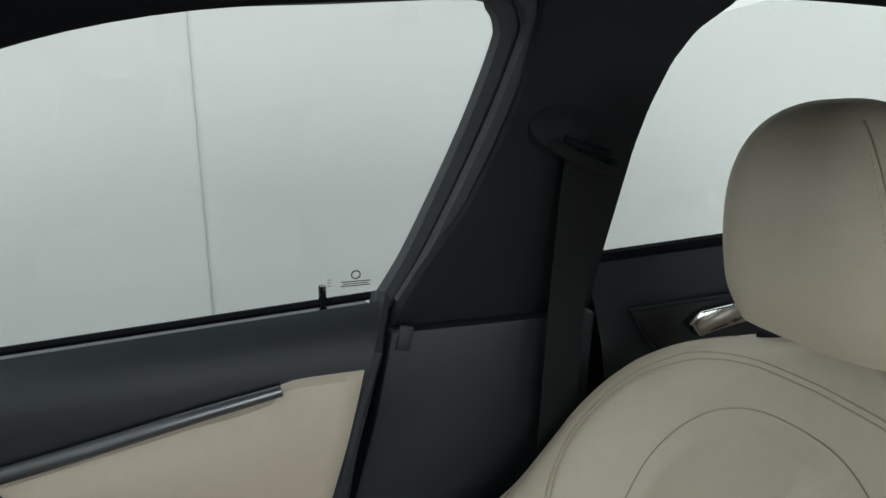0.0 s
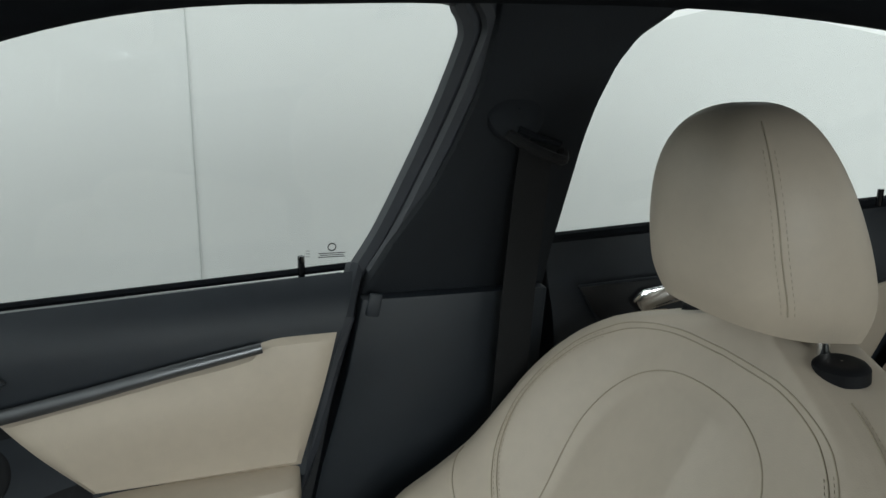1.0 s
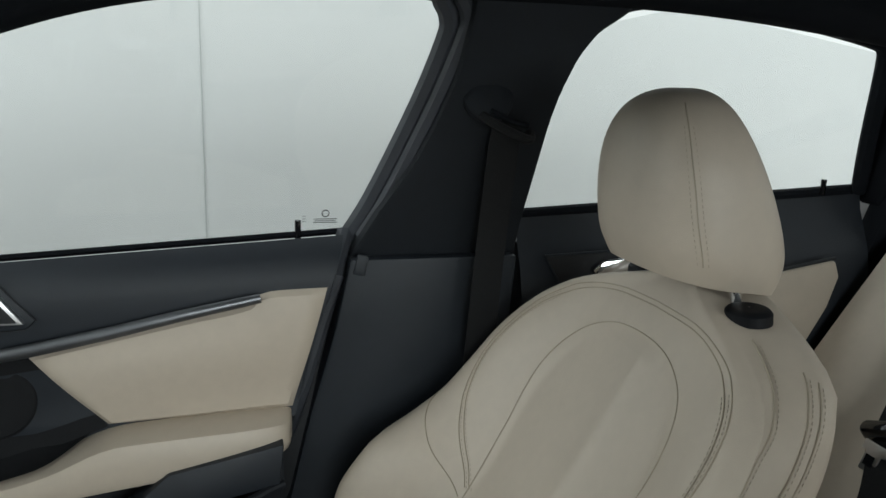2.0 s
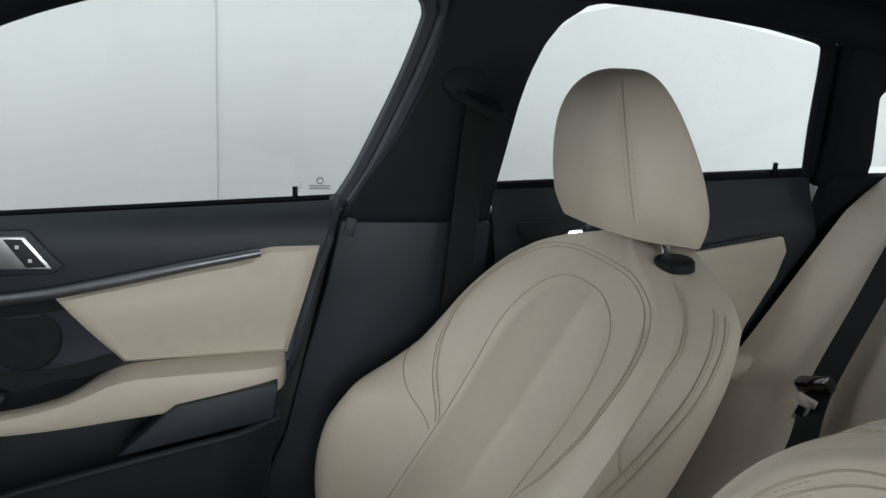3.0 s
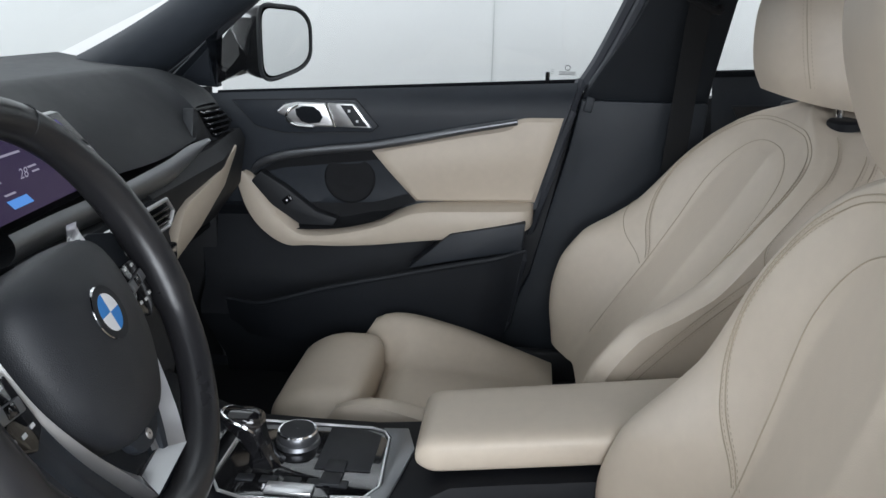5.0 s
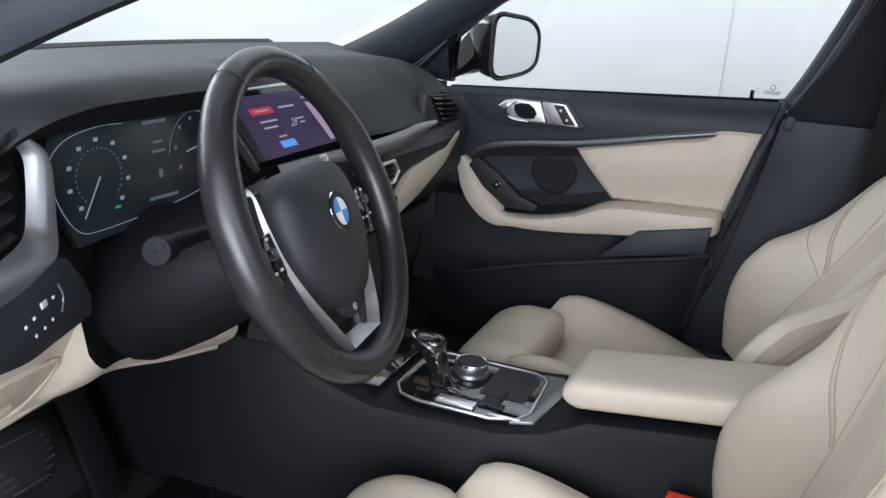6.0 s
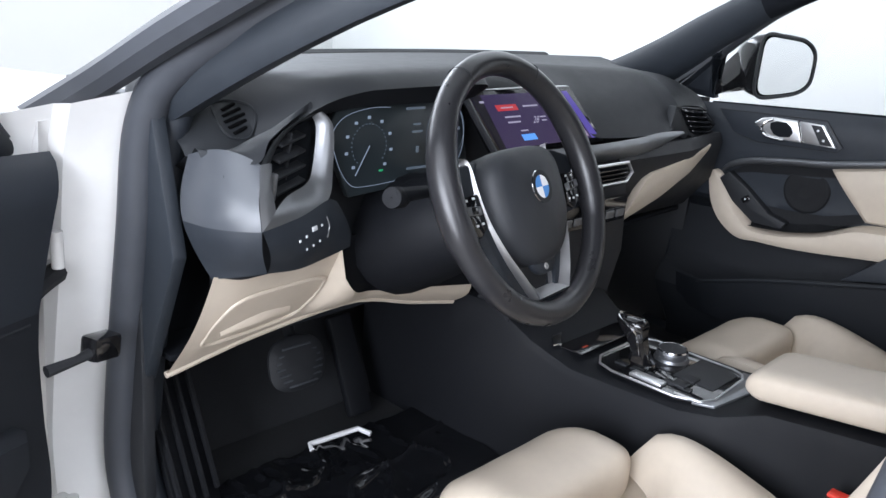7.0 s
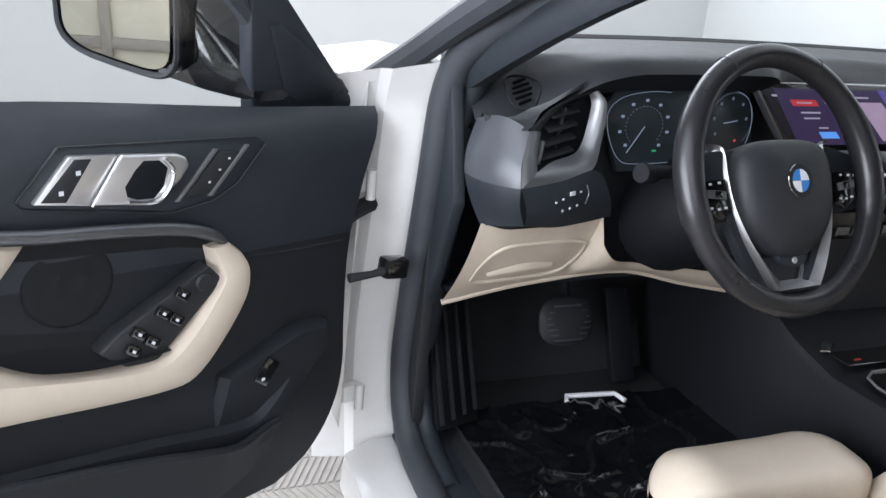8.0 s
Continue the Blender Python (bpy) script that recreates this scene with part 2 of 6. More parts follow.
solo("trim", rbox((X1 - 0.001, 0.452, 1.4), (0.004, 0.004, 2.6), 0), JOINT, "thin grey joint between two wall panels", "trim", "structure")

def area_lamp(at, turn, size, power):
    lamp = bpy.data.lights.new("fill_lamp", "AREA")
    lamp.shape, lamp.size, lamp.size_y, lamp.energy, lamp.color = "RECTANGLE", *size, power, (0.99, 1.0, 0.995)
    new("fill_lamp", lamp).matrix_world = pose(*at, *turn)


# added lamps, all out of view, balanced to light seats, doors and walls
area_lamp((-2.6, 0.3, ZC - 0.06), (0, 0, 0), (2.0, 4.5), 45)
area_lamp((0.0, Y1 - 0.06, 2.5), (-90, 0, 0), (4.4, 0.9), 125)
area_lamp((-1.2, -3.4, ZC - 0.06), (0, 0, 0), (3.6, 1.6), 100)
area_lamp((1.75, 0.3, ZC - 0.06), (0, 0, 0), (0.7, 5.0), 26)
area_lamp((X0 + 0.08, -0.5, 1.5), (0, -90, 0), (2.2, 3.6), 345)

# ---- car body ----
car = thing("car_body", (0, 0, 0.2), "white car with black interior lining and pillars", "car")


def side_poly(pts, off, s=1):
    return [(s * (xg(z) + off), y, z) for y, z in pts]


def body_side(s, dy=0.0):
    """Pillars, rails and linings of one side; s is 1 for the passenger's and -1 for the driver's; dy shifts the middle pillar."""
    b_front = [(0.198, 0.895), (0.165, 0.955), (0.122, 1.025), (0.098, 1.08), (0.078, 1.139), (0.067, 1.211), (0.067, 1.25)]
    b_rear = [(-0.165, 1.25), (-0.136, 1.222), (-0.104, 1.199), (-0.084, 1.168), (-0.069, 1.122), (-0.061, 1.08), (-0.047, 0.94), (-0.044, 0.88)]
    up = [(y + dy, z) for y, z in b_front + b_rear + [(0.205, 0.88)]]
    part("pillar_trim", plate(side_poly(up, -0.05, s), (s * 0.04, 0, 0), 0.008), PILLAR, car, "black cloth-covered upper pillar trim")
    low = [(0.203, 0.886), (0.222, 0.78), (0.252, 0.64), (0.285, 0.50), (0.33, 0.40), (0.40, 0.33), (0.40, 0.24), (-0.03, 0.24), (-0.035, 0.55), (-0.04, 0.886)]
    part("pillar_trim", plate([(s * (0.692 + 0.06 * sstep(0.886, 0.6, z)), y + dy, z) for y, z in low], (s * 0.05, 0, 0), 0.004), PILLARP, car, "black plastic lower pillar trim")
    part("pillar_clip", rbox((s * 0.694, 0.188 + dy, 0.878), (0.006, 0.017, 0.030), 0.005, (12, 0, 0)), PILLARP, car)
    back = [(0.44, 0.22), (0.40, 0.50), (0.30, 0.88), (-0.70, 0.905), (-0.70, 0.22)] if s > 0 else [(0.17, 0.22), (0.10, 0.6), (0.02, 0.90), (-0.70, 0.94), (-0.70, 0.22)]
    # passenger's side is black instead of white, for the shade behind the linings
    part("body_side", plate([(s * 0.775, y, z) for y, z in back], (s * 0.04, 0, 0), 0.004), MATTEB if s > 0 else PAINT, car, "body side behind the linings, white or blackened for shade")
    part("body_side", plate([(s * 0.775, y, z) for y, z in [(-0.60, 0.22), (-0.60, 0.945), (-1.35, 0.96), (-1.35, 0.22)]], (s * 0.04, 0, 0), 0.004), PAINT, car)
    rail = smooth_path([(s * 0.60, 0.80, 1.115), (s * 0.605, 0.62, 1.202), (s * 0.60, 0.42, 1.252), (s * 0.59, 0.15, 1.264), (s * 0.585, -0.2, 1.262), (s * 0.59, -0.5, 1.235), (s * 0.60, -0.8, 1.19), (s * 0.60, -1.1, 1.11)], 6)
    part("roof_rail", tube(rail, 0.036, 10, up=(s, 0, 0.4)), DARK, car, "black roof rail lining")
    pil = [(s * 0.59, 0.72, 1.16), (s * 0.61, 0.90, 1.06), (s * 0.63, 1.04, 0.97), (s * 0.645, 1.16, 0.90)] if s > 0 else [(-0.61, 0.45, 1.18), (-0.675, 0.68, 1.082), (-0.71, 0.85, 1.005), (-0.735, 1.02, 0.92)]
    if s < 0:
        part("pillar_strip", tube([(-0.86, 1.22, 0.84), (-0.815, 1.0, 0.945), (-0.775, 0.82, 1.04), (-0.70, 0.55, 1.175), (-0.66, 0.30, 1.25)], 0.022, 8, smooth=5, up=(1, 0, 0.5)), RUBBER, car, "black outer pillar strip")
    part("kick_panel", plate([(s * 0.755, y, z) for y, z in [(0.99, 0.24), (1.40, 0.24), (1.40, 0.86), (0.98, 0.88)]], (s * 0.02, 0, 0), 0.004), MATTEB, car, "black footwell side lining")
    part("pillar_trim", tube(pil, [0.040, 0.045, 0.055, 0.065], 10, smooth=5, up=(s * 0.9, 0, 0.5), flat=0.55), PILLARP, car, "dark grey front pillar trim")
    c_poly = [(-0.590, 1.25), (-0.60, 1.17), (-0.632, 1.053), (-0.65, 0.95), (-0.735, 0.94), (-0.728, 1.0), (-0.688, 1.112), (-0.712, 1.148), (-0.78, 1.13), (-0.88, 1.09), (-1.1, 1.02), (-1.1, 1.13), (-0.80, 1.25)]
    part("pillar_trim", plate(side_poly(c_poly, -0.05, s), (s * 0.05, 0, 0), 0.008), DARK, car, "black rear pillar trim")
    part("pillar_trim", plate(side_poly([(-0.655, 0.975), (-1.2, 0.99), (-1.2, 0.3), (-0.655, 0.3)], -0.07, s), (s * 0.05, 0, 0), 0.01), DARK, car, "black rear side lining")
    part("sill_cover", loft([[(s * 0.69, y, 0.20), (s * 0.69, y, 0.255), (s * 0.74, y, 0.265), (s * 0.79, y, 0.24), (s * 0.79, y, 0.18)] for y in (-0.7, 1.05)]), BLACK, car, "black plastic sill cover")
    # passenger's sill is blackened in place of shade in the gap by the seat
    part("sill", loft([[(s * 0.785, y, 0.15), (s * 0.785, y, 0.235), (s * 0.83, y, 0.235), (s * 0.88, y, 0.21), (s * 0.885, y, 0.14)] for y in (-0.7, 1.05)]), PAINT if s < 0 else MATTEB, car, "sill, white or blackened for shade")


body_side(1)
body_side(-1, -0.14)
part("rear_bulkhead", plate([(-0.75, -1.06, 0.24), (0.75, -1.06, 0.24), (0.75, -1.06, 0.95), (-0.75, -1.06, 0.95)], (0, -0.03, 0), 0.004), CARPET, car, "black carpeted rear bulkhead")
part("parcel_shelf", rbox((0, -1.22, 0.945), (1.45, 0.36, 0.03), 0.006), CARPET, car, "black carpeted parcel shelf")
rear_glass = part("rear_window", grid(lambda u, v: ((2 * u - 1) * (0.60 - 0.04 * v), -0.98 - 0.42 * (1 - v), 1.20 - 0.24 * (1 - v)), 12, 6), GLASS, car, "clear rear window")
rear_glass.visible_shadow = False
roof = lambda u, v: (-0.60 + 1.2 * u, 0.62 - 1.6 * v, 1.25 + 0.06 * (1 - (2 * u - 1) ** 2) - 0.05 * sstep(0.7, 1, v) - 0.03 * sstep(0.15, 0, v))
part("headliner", grid(roof, 16, 16), DARK, car, "black cloth headliner")
part("roof", grid(lambda u, v: (Vector(roof(u, v)) + Vector(((2 * u - 1) * 0.04, 0, 0.05))), 16, 16), PAINT, car, "white painted roof panel")
part("floor_pan", rbox((0, 0.2, 0.235), (1.42, 2.6, 0.05), 0.01), CARPET, car, "black carpeted car floor")
part("firewall", plate([(-0.74, 1.16, 0.25), (0.74, 1.16, 0.25), (0.74, 1.34, 0.62), (0.70, 1.34, 0.90), (-0.70, 1.34, 0.90), (-0.74, 1.34, 0.62)], (0, 0.03, 0), 0.004), CARPET, car, "black carpeted bulkhead")


def windshield(u, v):
    x = (2 * u - 1) * (0.68 - 0.09 * v)
    return (x, 1.345 - 0.12 * (2 * u - 1) ** 2 + 0.045 * (2 * u - 1) - 0.72 * v, 0.945 + 0.32 * v)


ws = part("windshield", grid(windshield, 20, 10), SCREENGLASS, car, "clear windscreen glass")
ws.visible_shadow = False
part("cowl", tube([windshield(i / 16, -0.02) for i in range(2, 15)], 0.018, 8), MATTEB, car, "black cowl edge below the windscreen")

# ---- driver's door opening ----
seal = [(-0.60, 0.10, 1.225), (-0.60, 0.40, 1.205), (-0.655, 0.60, 1.14), (-0.705, 0.77, 1.06), (-0.755, 0.90, 0.98), (-0.775, 0.955, 0.90), (-0.778, 0.985, 0.75), (-0.778, 1.035, 0.52), (-0.778, 1.05, 0.37), (-0.78, 0.99, 0.275), (-0.78, 0.86, 0.25), (-0.78, 0.44, 0.25), (-0.775, 0.26, 0.30), (-0.765, 0.14, 0.50), (-0.75, 0.085, 0.72), (-0.735, 0.055, 0.90), (-0.68, 0.02, 1.08), (-0.625, 0.02, 1.18)]
part("door_seal", tube(seal, 0.024, 12, closed=True, smooth=6, up=(1, 0, 0.1)), RUBBER, car, "black rubber door seal")
part("seal_lip", tube([(x + 0.035, y - 0.01, z) for x, y, z in seal[2:11]], 0.020, 10, smooth=6, up=(1, 0, 0.1)), BLACK, car, "black trim beside the seal")


def jamb(u, v):
    z = 0.18 + 0.76 * v
    y0 = lerp_keys([(0.18, 1.04), (0.40, 1.075), (0.52, 1.055), (0.72, 1.005), (0.88, 0.97), (0.94, 0.945)], z)[0]
    step = 0.018 * sstep(0.50, 0.58, u)
    return (-0.785 - 0.145 * u, y0 + 0.01 + step + 0.03 * u, z - 0.03 * u * sstep(0.85, 1, v))


part("door_jamb", grid(jamb, 24, 30), PAINT, car, "white painted door jamb")
for hz in (0.74, 0.36):
    part("hinge", rbox((-0.885, 1.02, hz), (0.035, 0.022, 0.034), 0.006, (0, 0, 15)), PAINT, car, "white painted door hinge")
    part("hinge", tube([(-0.872, 1.0, hz - 0.024), (-0.872, 1.0, hz + 0.024)], 0.008, 10), PAINT, car)
part("wire_boot", tube([(-0.862, 1.03, 0.70), (-0.90, 1.0, 0.695), (-0.94, 0.97, 0.68)], 0.014, 8, smooth=4), MATTEB, car, "black rubber cable boot")
part("fender", grid(lambda u, v: (-0.905 + 0.02 * v, 1.0 + 0.7 * u, 0.30 + 0.60 * v - 0.02 * u), 8, 8), PAINT, car, "white painted front wing")
part("fender_top", grid(lambda u, v: (-0.885 + 0.20 * v, 1.0 + 0.7 * u, 0.90 + 0.03 * v - 0.05 * u), 6, 4), PAINT, car, "white painted wing top")

# ---- seats ----
def seat_front(u, v):
    """The front face of a backrest; u from -1 to 1 across, v from 0 to 1 up. Seat's own metres."""
    z = 0.42 + 0.53 * v
    w = lerp_keys([(0.42, 0.235), (0.50, 0.262), (0.60, 0.278), (0.68, 0.277), (0.75, 0.270), (0.80, 0.260), (0.845, 0.238), (0.876, 0.200), (0.894, 0.158), (0.907, 0.118), (0.919, 0.074), (0.932, 0.03), (0.95, 0.012)], z)[0]
    spine = lerp_keys([(0.42, 0.205), (0.55, 0.130), (0.644, 0.068), (0.75, 0.000), (0.862, -0.068), (0.92, -0.105), (0.95, -0.14)], z)[0]
    lift = lerp_keys([(0.42, 0.030), (0.50, 0.082), (0.55, 0.105), (0.60, 0.118), (0.64, 0.114), (0.677, 0.080), (0.71, 0.056), (0.75, 0.047), (0.79, 0.040), (0.84, 0.024), (0.88, 0.010), (0.92, 0.004), (0.95, 0.0)], z)[0]
    a = abs(u)
    bol = sstep(0.42, 0.90, a) * lift - (0.012 + 0.06 * lift) * sstep(0.88, 1.0, a) ** 2.0
    x = u * w
    k = (z - 0.70) / (0.868 - 0.70)
    arch = (0.128 + 0.014 * sstep(0.66, 0.78, z)) * math.sqrt(max(0.0, 1 - max(0.0, k) ** 2.6)) if k < 1 else -1.0
    d = abs(x) - arch
    inset = -0.0035 * sstep(0.004, -0.008, d) if k < 1 else 0.0
    ridge = 0.009 * math.exp(-abs(x + 0.03) / (0.022 if x < -0.03 else 0.060)) * sstep(1.0, 0.9, k) * sstep(0.0, -0.03, d)
    return Vector((x, spine + bol + inset + ridge, z))


def seat_back_ring(v, n=100):
    front = [seat_front(-1 + 2 * k / n, v) for k in range(n + 1)]
    z = front[0].z
    t = lerp_keys([(0.42, 0.13), (0.70, 0.122), (0.85, 0.116), (0.92, 0.090), (0.95, 0.04)], z)[0]
    mid, r = seat_front(0, v), front[-1]
    back = [Vector((r.x * math.copysign(abs(math.cos(math.pi * q / 16)) ** 0.35, math.cos(math.pi * q / 16)), r.y + (mid.y - t - r.y) * math.sin(math.pi * q / 16) ** 0.5, z)) for q in range(1, 16)]
    return front + back


def on_flank(y, z, g):
    """A point of a backrest's side at a depth and height."""
    v = (z - 0.42) / 0.53
    r, mid = seat_front(1, v), seat_front(0, v)
    t = lerp_keys([(0.42, 0.13), (0.70, 0.122), (0.85, 0.116), (0.92, 0.090), (0.95, 0.04)], z)[0]
    k = min(1.0, max(0.0, (y - r.y) / (mid.y - t - r.y))) ** 2
    return Vector((g * (r.x * math.cos(math.asin(min(k, 0.99))) ** 0.35 + 0.0004), min(y, r.y - 0.001), z))


def on_seat(pts, lift=0.0012, n=10):
    path = smooth_path([(u, v, 0) for u, v in pts], n)
    return [seat_front(p.x, p.y) + Vector((0, lift, 0.0006)) for p in path]


def stitch_rows(path, step=0.0055, off=0.0032, size=0.0004):
    """A row of short threads beside a seam."""
    bm = bmesh.new()
    d = 0.0
    for a, b in zip(path, path[1:]):
        d += (b - a).length
        if d >= step:
            d = 0.0
            t = (b - a).normalized()
            c = a + t.cross(Vector((0, 1, 0))).normalized() * off
            tube([c - t * 0.0016, c + t * 0.0016], size, 4, bm=bm)
    return bm


FLANK = [(-0.112, 0.902), (-0.100, 0.888), (-0.070, 0.858), (-0.042, 0.836), (-0.016, 0.810), (0.006, 0.785), (0.012, 0.770), (0.012, 0.756), (0.009, 0.747)]
FLANK_LOW = [(-0.135, 0.884), (-0.100, 0.850), (-0.064, 0.813), (-0.026, 0.778), (0.011, 0.745), (0.048, 0.715), (0.104, 0.664), (0.160, 0.606), (0.200, 0.556)]


def smooth_path2(pts, n=8):
    return [(p.x, p.y) for p in smooth_path([(a, b, 0) for a, b in pts], n)]


def headrest_point(u, v):
    """u round, v up."""
    v = math.sin(v * math.pi / 2) if v < 1 else 1.0
    prof = max(0.0, 1 - ((v - 0.26) / 0.74) ** 3.2) ** 0.44 if v > 0.26 else 1 - 0.13 * ((0.26 - v) / 0.26) ** 2.4
    a = 2 * math.pi * u
    c, s = math.cos(a), math.sin(a)
    x = 0.006 + 0.102 * prof * math.copysign(abs(c) ** 0.62, c)
    yy = 0.085 * (0.15 + 0.85 * prof) * math.copysign(abs(s) ** 0.8, s) * (1 if s > 0 else 1 - 0.55 * sstep(0.15, 1.0, v))
    z = 0.919 + 0.218 * v + 0.030 * (1 - sstep(0.0, 0.5, v)) * (0.5 + 0.5 * s)
    return Vector((x, -0.128 + 0.022 * (v - 0.5) + yy, z))


def cushion(u, v):
    """The seat cushion; u across from -1 to 1, v from the back to the front."""
    y = 0.18 + (0.318 + 0.078 * sstep(0.56, 0.80, abs(u))) * v
    end = sstep(0.84, 1.0, v)
    w = (0.228 + 0.012 * math.sin(math.pi * v)) * (1 - 0.07 * end ** 2)
    a = abs(u)
    bump = lerp_keys([(0.0, 0.008), (0.17, 0.026), (0.48, 0.058), (0.76, 0.074), (0.90, 0.060), (1.0, 0.022)], v)[0] * sstep(0.38, 0.76, a)
    z = 0.372 + 0.030 * v + bump - 0.115 * sstep(0.80, 1.0, a) ** 1.7 - 0.034 * end ** 2 - 0.012 * a * a
    return Vector((u * w, y, z))


def thigh(u, v):
    a = 2 * math.pi * v
    c, q = math.cos(a), math.sin(a)
    e = abs(2 * u - 1)
    k = 1 - 0.70 * max(0.0, (e - 0.58) / 0.42) ** 2.2
    yy = 0.590 + 0.080 * math.copysign(abs(c) ** (0.62 if c > 0 else 0.34), c) * k - 0.010 * e * e
    zz = 0.384 + 0.054 * math.copysign(abs(q) ** 0.55, q) * k
    if q > 0:
        zz += -0.020 * sstep(0.58, 0.67, yy) + 0.004 * sstep(0.2, 0.7, e) - 0.02 * max(0.0, (e - 0.75) / 0.25) ** 2
    return Vector(((2 * u - 1) * 0.178, yy, zz))


def front_seat(base, lean=0.0, yaw=3.0, slide=(0, 0, 0), reach=0.0, rise=0.013, head=(0, 0, 0), squab=0.0):
    """A front seat; lean turns the backrest upright by degrees about the hip joint."""
    s = thing("front_seat", base, "cream leather sports front seat with stitched seams", "car seat", "front seats")
    BASES[s.name] = Vector((0, 0, base[2]))     # parts are built round the seat's own middle
    hip = Matrix.Translation(slide) @ Matrix.Translation((0, 0.17, 0.46)) @ pose(0, 0, 0, -lean) @ Matrix.Translation((0, -0.25, -0.46)) @ pose(0, 0, 0, 0, 0, yaw) @ Matrix.Translation((0, 0.08, 0))

    def P(n, bm, m, par=None, lab="", tilt=True):
        if tilt:
            bmesh.ops.transform(bm, matrix=hip, verts=bm.verts)
        elif n in ("seat_cushion", "thigh_support", "seam"):
            bmesh.ops.translate(bm, vec=(0, reach + (squab if n == "seat_cushion" else 0.0), rise), verts=bm.verts)
        return part(n, bm, m, par or s, lab)
    back = P("backrest", loft([seat_back_ring(k / 60) for k in range(61)]), LEATHER)
    V = lambda z: (z - 0.42) / 0.53
    at = lambda x, z: (x / seat_front(1, V(z)).x, V(z))
    yoke = [(0.0, 0.902), (0.08, 0.899), (0.135, 0.890), (0.180, 0.870), (0.212, 0.840), (0.226, 0.805), (0.228, 0.765), (0.210, 0.720), (0.178, 0.682), (0.150, 0.652), (0.132, 0.628)]
    for g in (1, -1):
        for dx, dz in ((0.0, 0.0), (0.006, 0.005)):
            ln = [at(g * (x - dx * sstep(0.0, 0.15, x)), z - dz * sstep(0.70, 0.90, z)) for x, z in yoke]
            P("seam", tube(on_seat(ln, 0.0002), 0.0008, 5), SEAM, back)
            st = [at(g * (x - dx * sstep(0.0, 0.15, x) - 0.0032), z - dz * sstep(0.70, 0.90, z) - 0.001) for x, z in yoke[3:]]
            P("stitching", stitch_rows(on_seat(st, 0.0001, 40), 0.0055, 0.0), STITCH, back)
        if g * base[0] > 0:
            P("seam", tube(on_seat([at(g * x, z) for x, z in [(0.133, 0.616), (0.175, 0.650), (0.222, 0.682), (0.262, 0.704)]], 0.0002), 0.0008, 5), SEAM, back)
        P("seam", tube([on_flank(y, z, g) for y, z in smooth_path2(FLANK)], 0.0008, 5), SEAM, back)
        P("stitching", stitch_rows([on_flank(y - 0.0026, z - 0.002, g) for y, z in smooth_path2(FLANK, 40)], 0.0055, 0.0), STITCH, back)
        for sh in (0.0, 0.011):
            P("seam", tube([on_flank(y - sh * 0.8, z - sh * 0.6, g) for y, z in smooth_path2(FLANK_LOW)], 0.0008, 5), SEAM, back)
            P("stitching", stitch_rows([on_flank(y - sh * 0.8 - 0.002, z - sh * 0.6 - 0.0026, g) for y, z in smooth_path2(FLANK_LOW, 40)], 0.0055, 0.0), STITCH, back)
    arch = [(0.0, 0.868), (0.05, 0.864), (0.09, 0.850), (0.12, 0.826), (0.138, 0.790), (0.140, 0.75), (0.134, 0.70), (0.128, 0.64), (0.126, 0.56), (0.126, 0.48)]
    P("seam", tube(on_seat([at(-x, z) for x, z in arch[:0:-1]] + [at(x, z) for x, z in arch], 0.0), 0.0008, 5), SEAM, back)
    hp = lambda u, v: headrest_point(u, v) + Vector(head)
    hr = P("headrest", grid(hp, 56, 40, close_u=True), LEATHER, None)
    for uu in (0.10, 0.40):
        bow = lambda v: (0.036 * (1 - v) ** 1.4 - 0.006) * (1 if uu > 0.25 else -1)
        path = [hp(uu + bow(k / 40), k / 40) for k in range(3, 32)]
        P("seam", tube(path, 0.0008, 5), SEAM, hr)
        for o in (0.012, -0.012):
            P("stitching", stitch_rows([hp(uu + o + bow(k / 200), k / 200) for k in range(14, 130)], 0.0055, 0.0), STITCH, hr)
    for px in (-0.095, 0.095):
        P("headrest_post", tube([(px * 0.78, -0.142, 0.86), (px * 0.78, -0.142 + head[1], 0.96 + head[2])], 0.006, 10), CHROME)
        bm = lathe([(0.001, 0.0052), (0.018, 0.0050), (0.025, 0.0036), (0.0285, 0.0005), (0.0295, -0.010)], (0, 0, 0), "z", 32)
        bmesh.ops.transform(bm, matrix=pose(px * 1.03, -0.134, 0.918, -2, 2 if px > 0 else -2, 0) @ Matrix.Diagonal((0.84, 0.82, 1, 1)), verts=bm.verts)
        P("post_collar", bm, CONSOLE, None, "black plastic post collar")

    def cush_ring(v):
        top = [cushion(-1 + 2 * k / 36, v) for k in range(37)]
        r, l = top[-1], top[0]
        return top + [Vector((r.x * 0.97, r.y, 0.34)), Vector((r.x * 0.7, r.y, 0.32)), Vector((l.x * 0.7, r.y, 0.32)), Vector((l.x * 0.97, r.y, 0.34))]
    cu = P("seat_cushion", loft([cush_ring(k / 20) for k in range(21)]), LEATHER, tilt=False)
    bm = grid(thigh, 36, 32, close_v=True)
    bmesh.ops.holes_fill(bm, edges=[e for e in bm.edges if len(e.link_faces) == 1])
    P("thigh_support", bm, LEATHER, tilt=False)
    P("seat_base", rbox((0, 0.36, 0.30), (0.40, 0.46, 0.08), 0.02), MATTEB, tilt=False)
    P("side_cover", rbox((0.232, 0.25, 0.34), (0.025, 0.36, 0.09), 0.01), MATTEB, tilt=False)
    P("side_cover", rbox((-0.232, 0.25, 0.34), (0.025, 0.36, 0.09), 0.01), MATTEB, tilt=False)
    for rx in (-0.19, 0.19):
        P("seat_rail", rbox((rx, 0.38, 0.266), (0.04, 0.52, 0.02), 0.004), GREYM, tilt=False)
    s.location = base
    return s


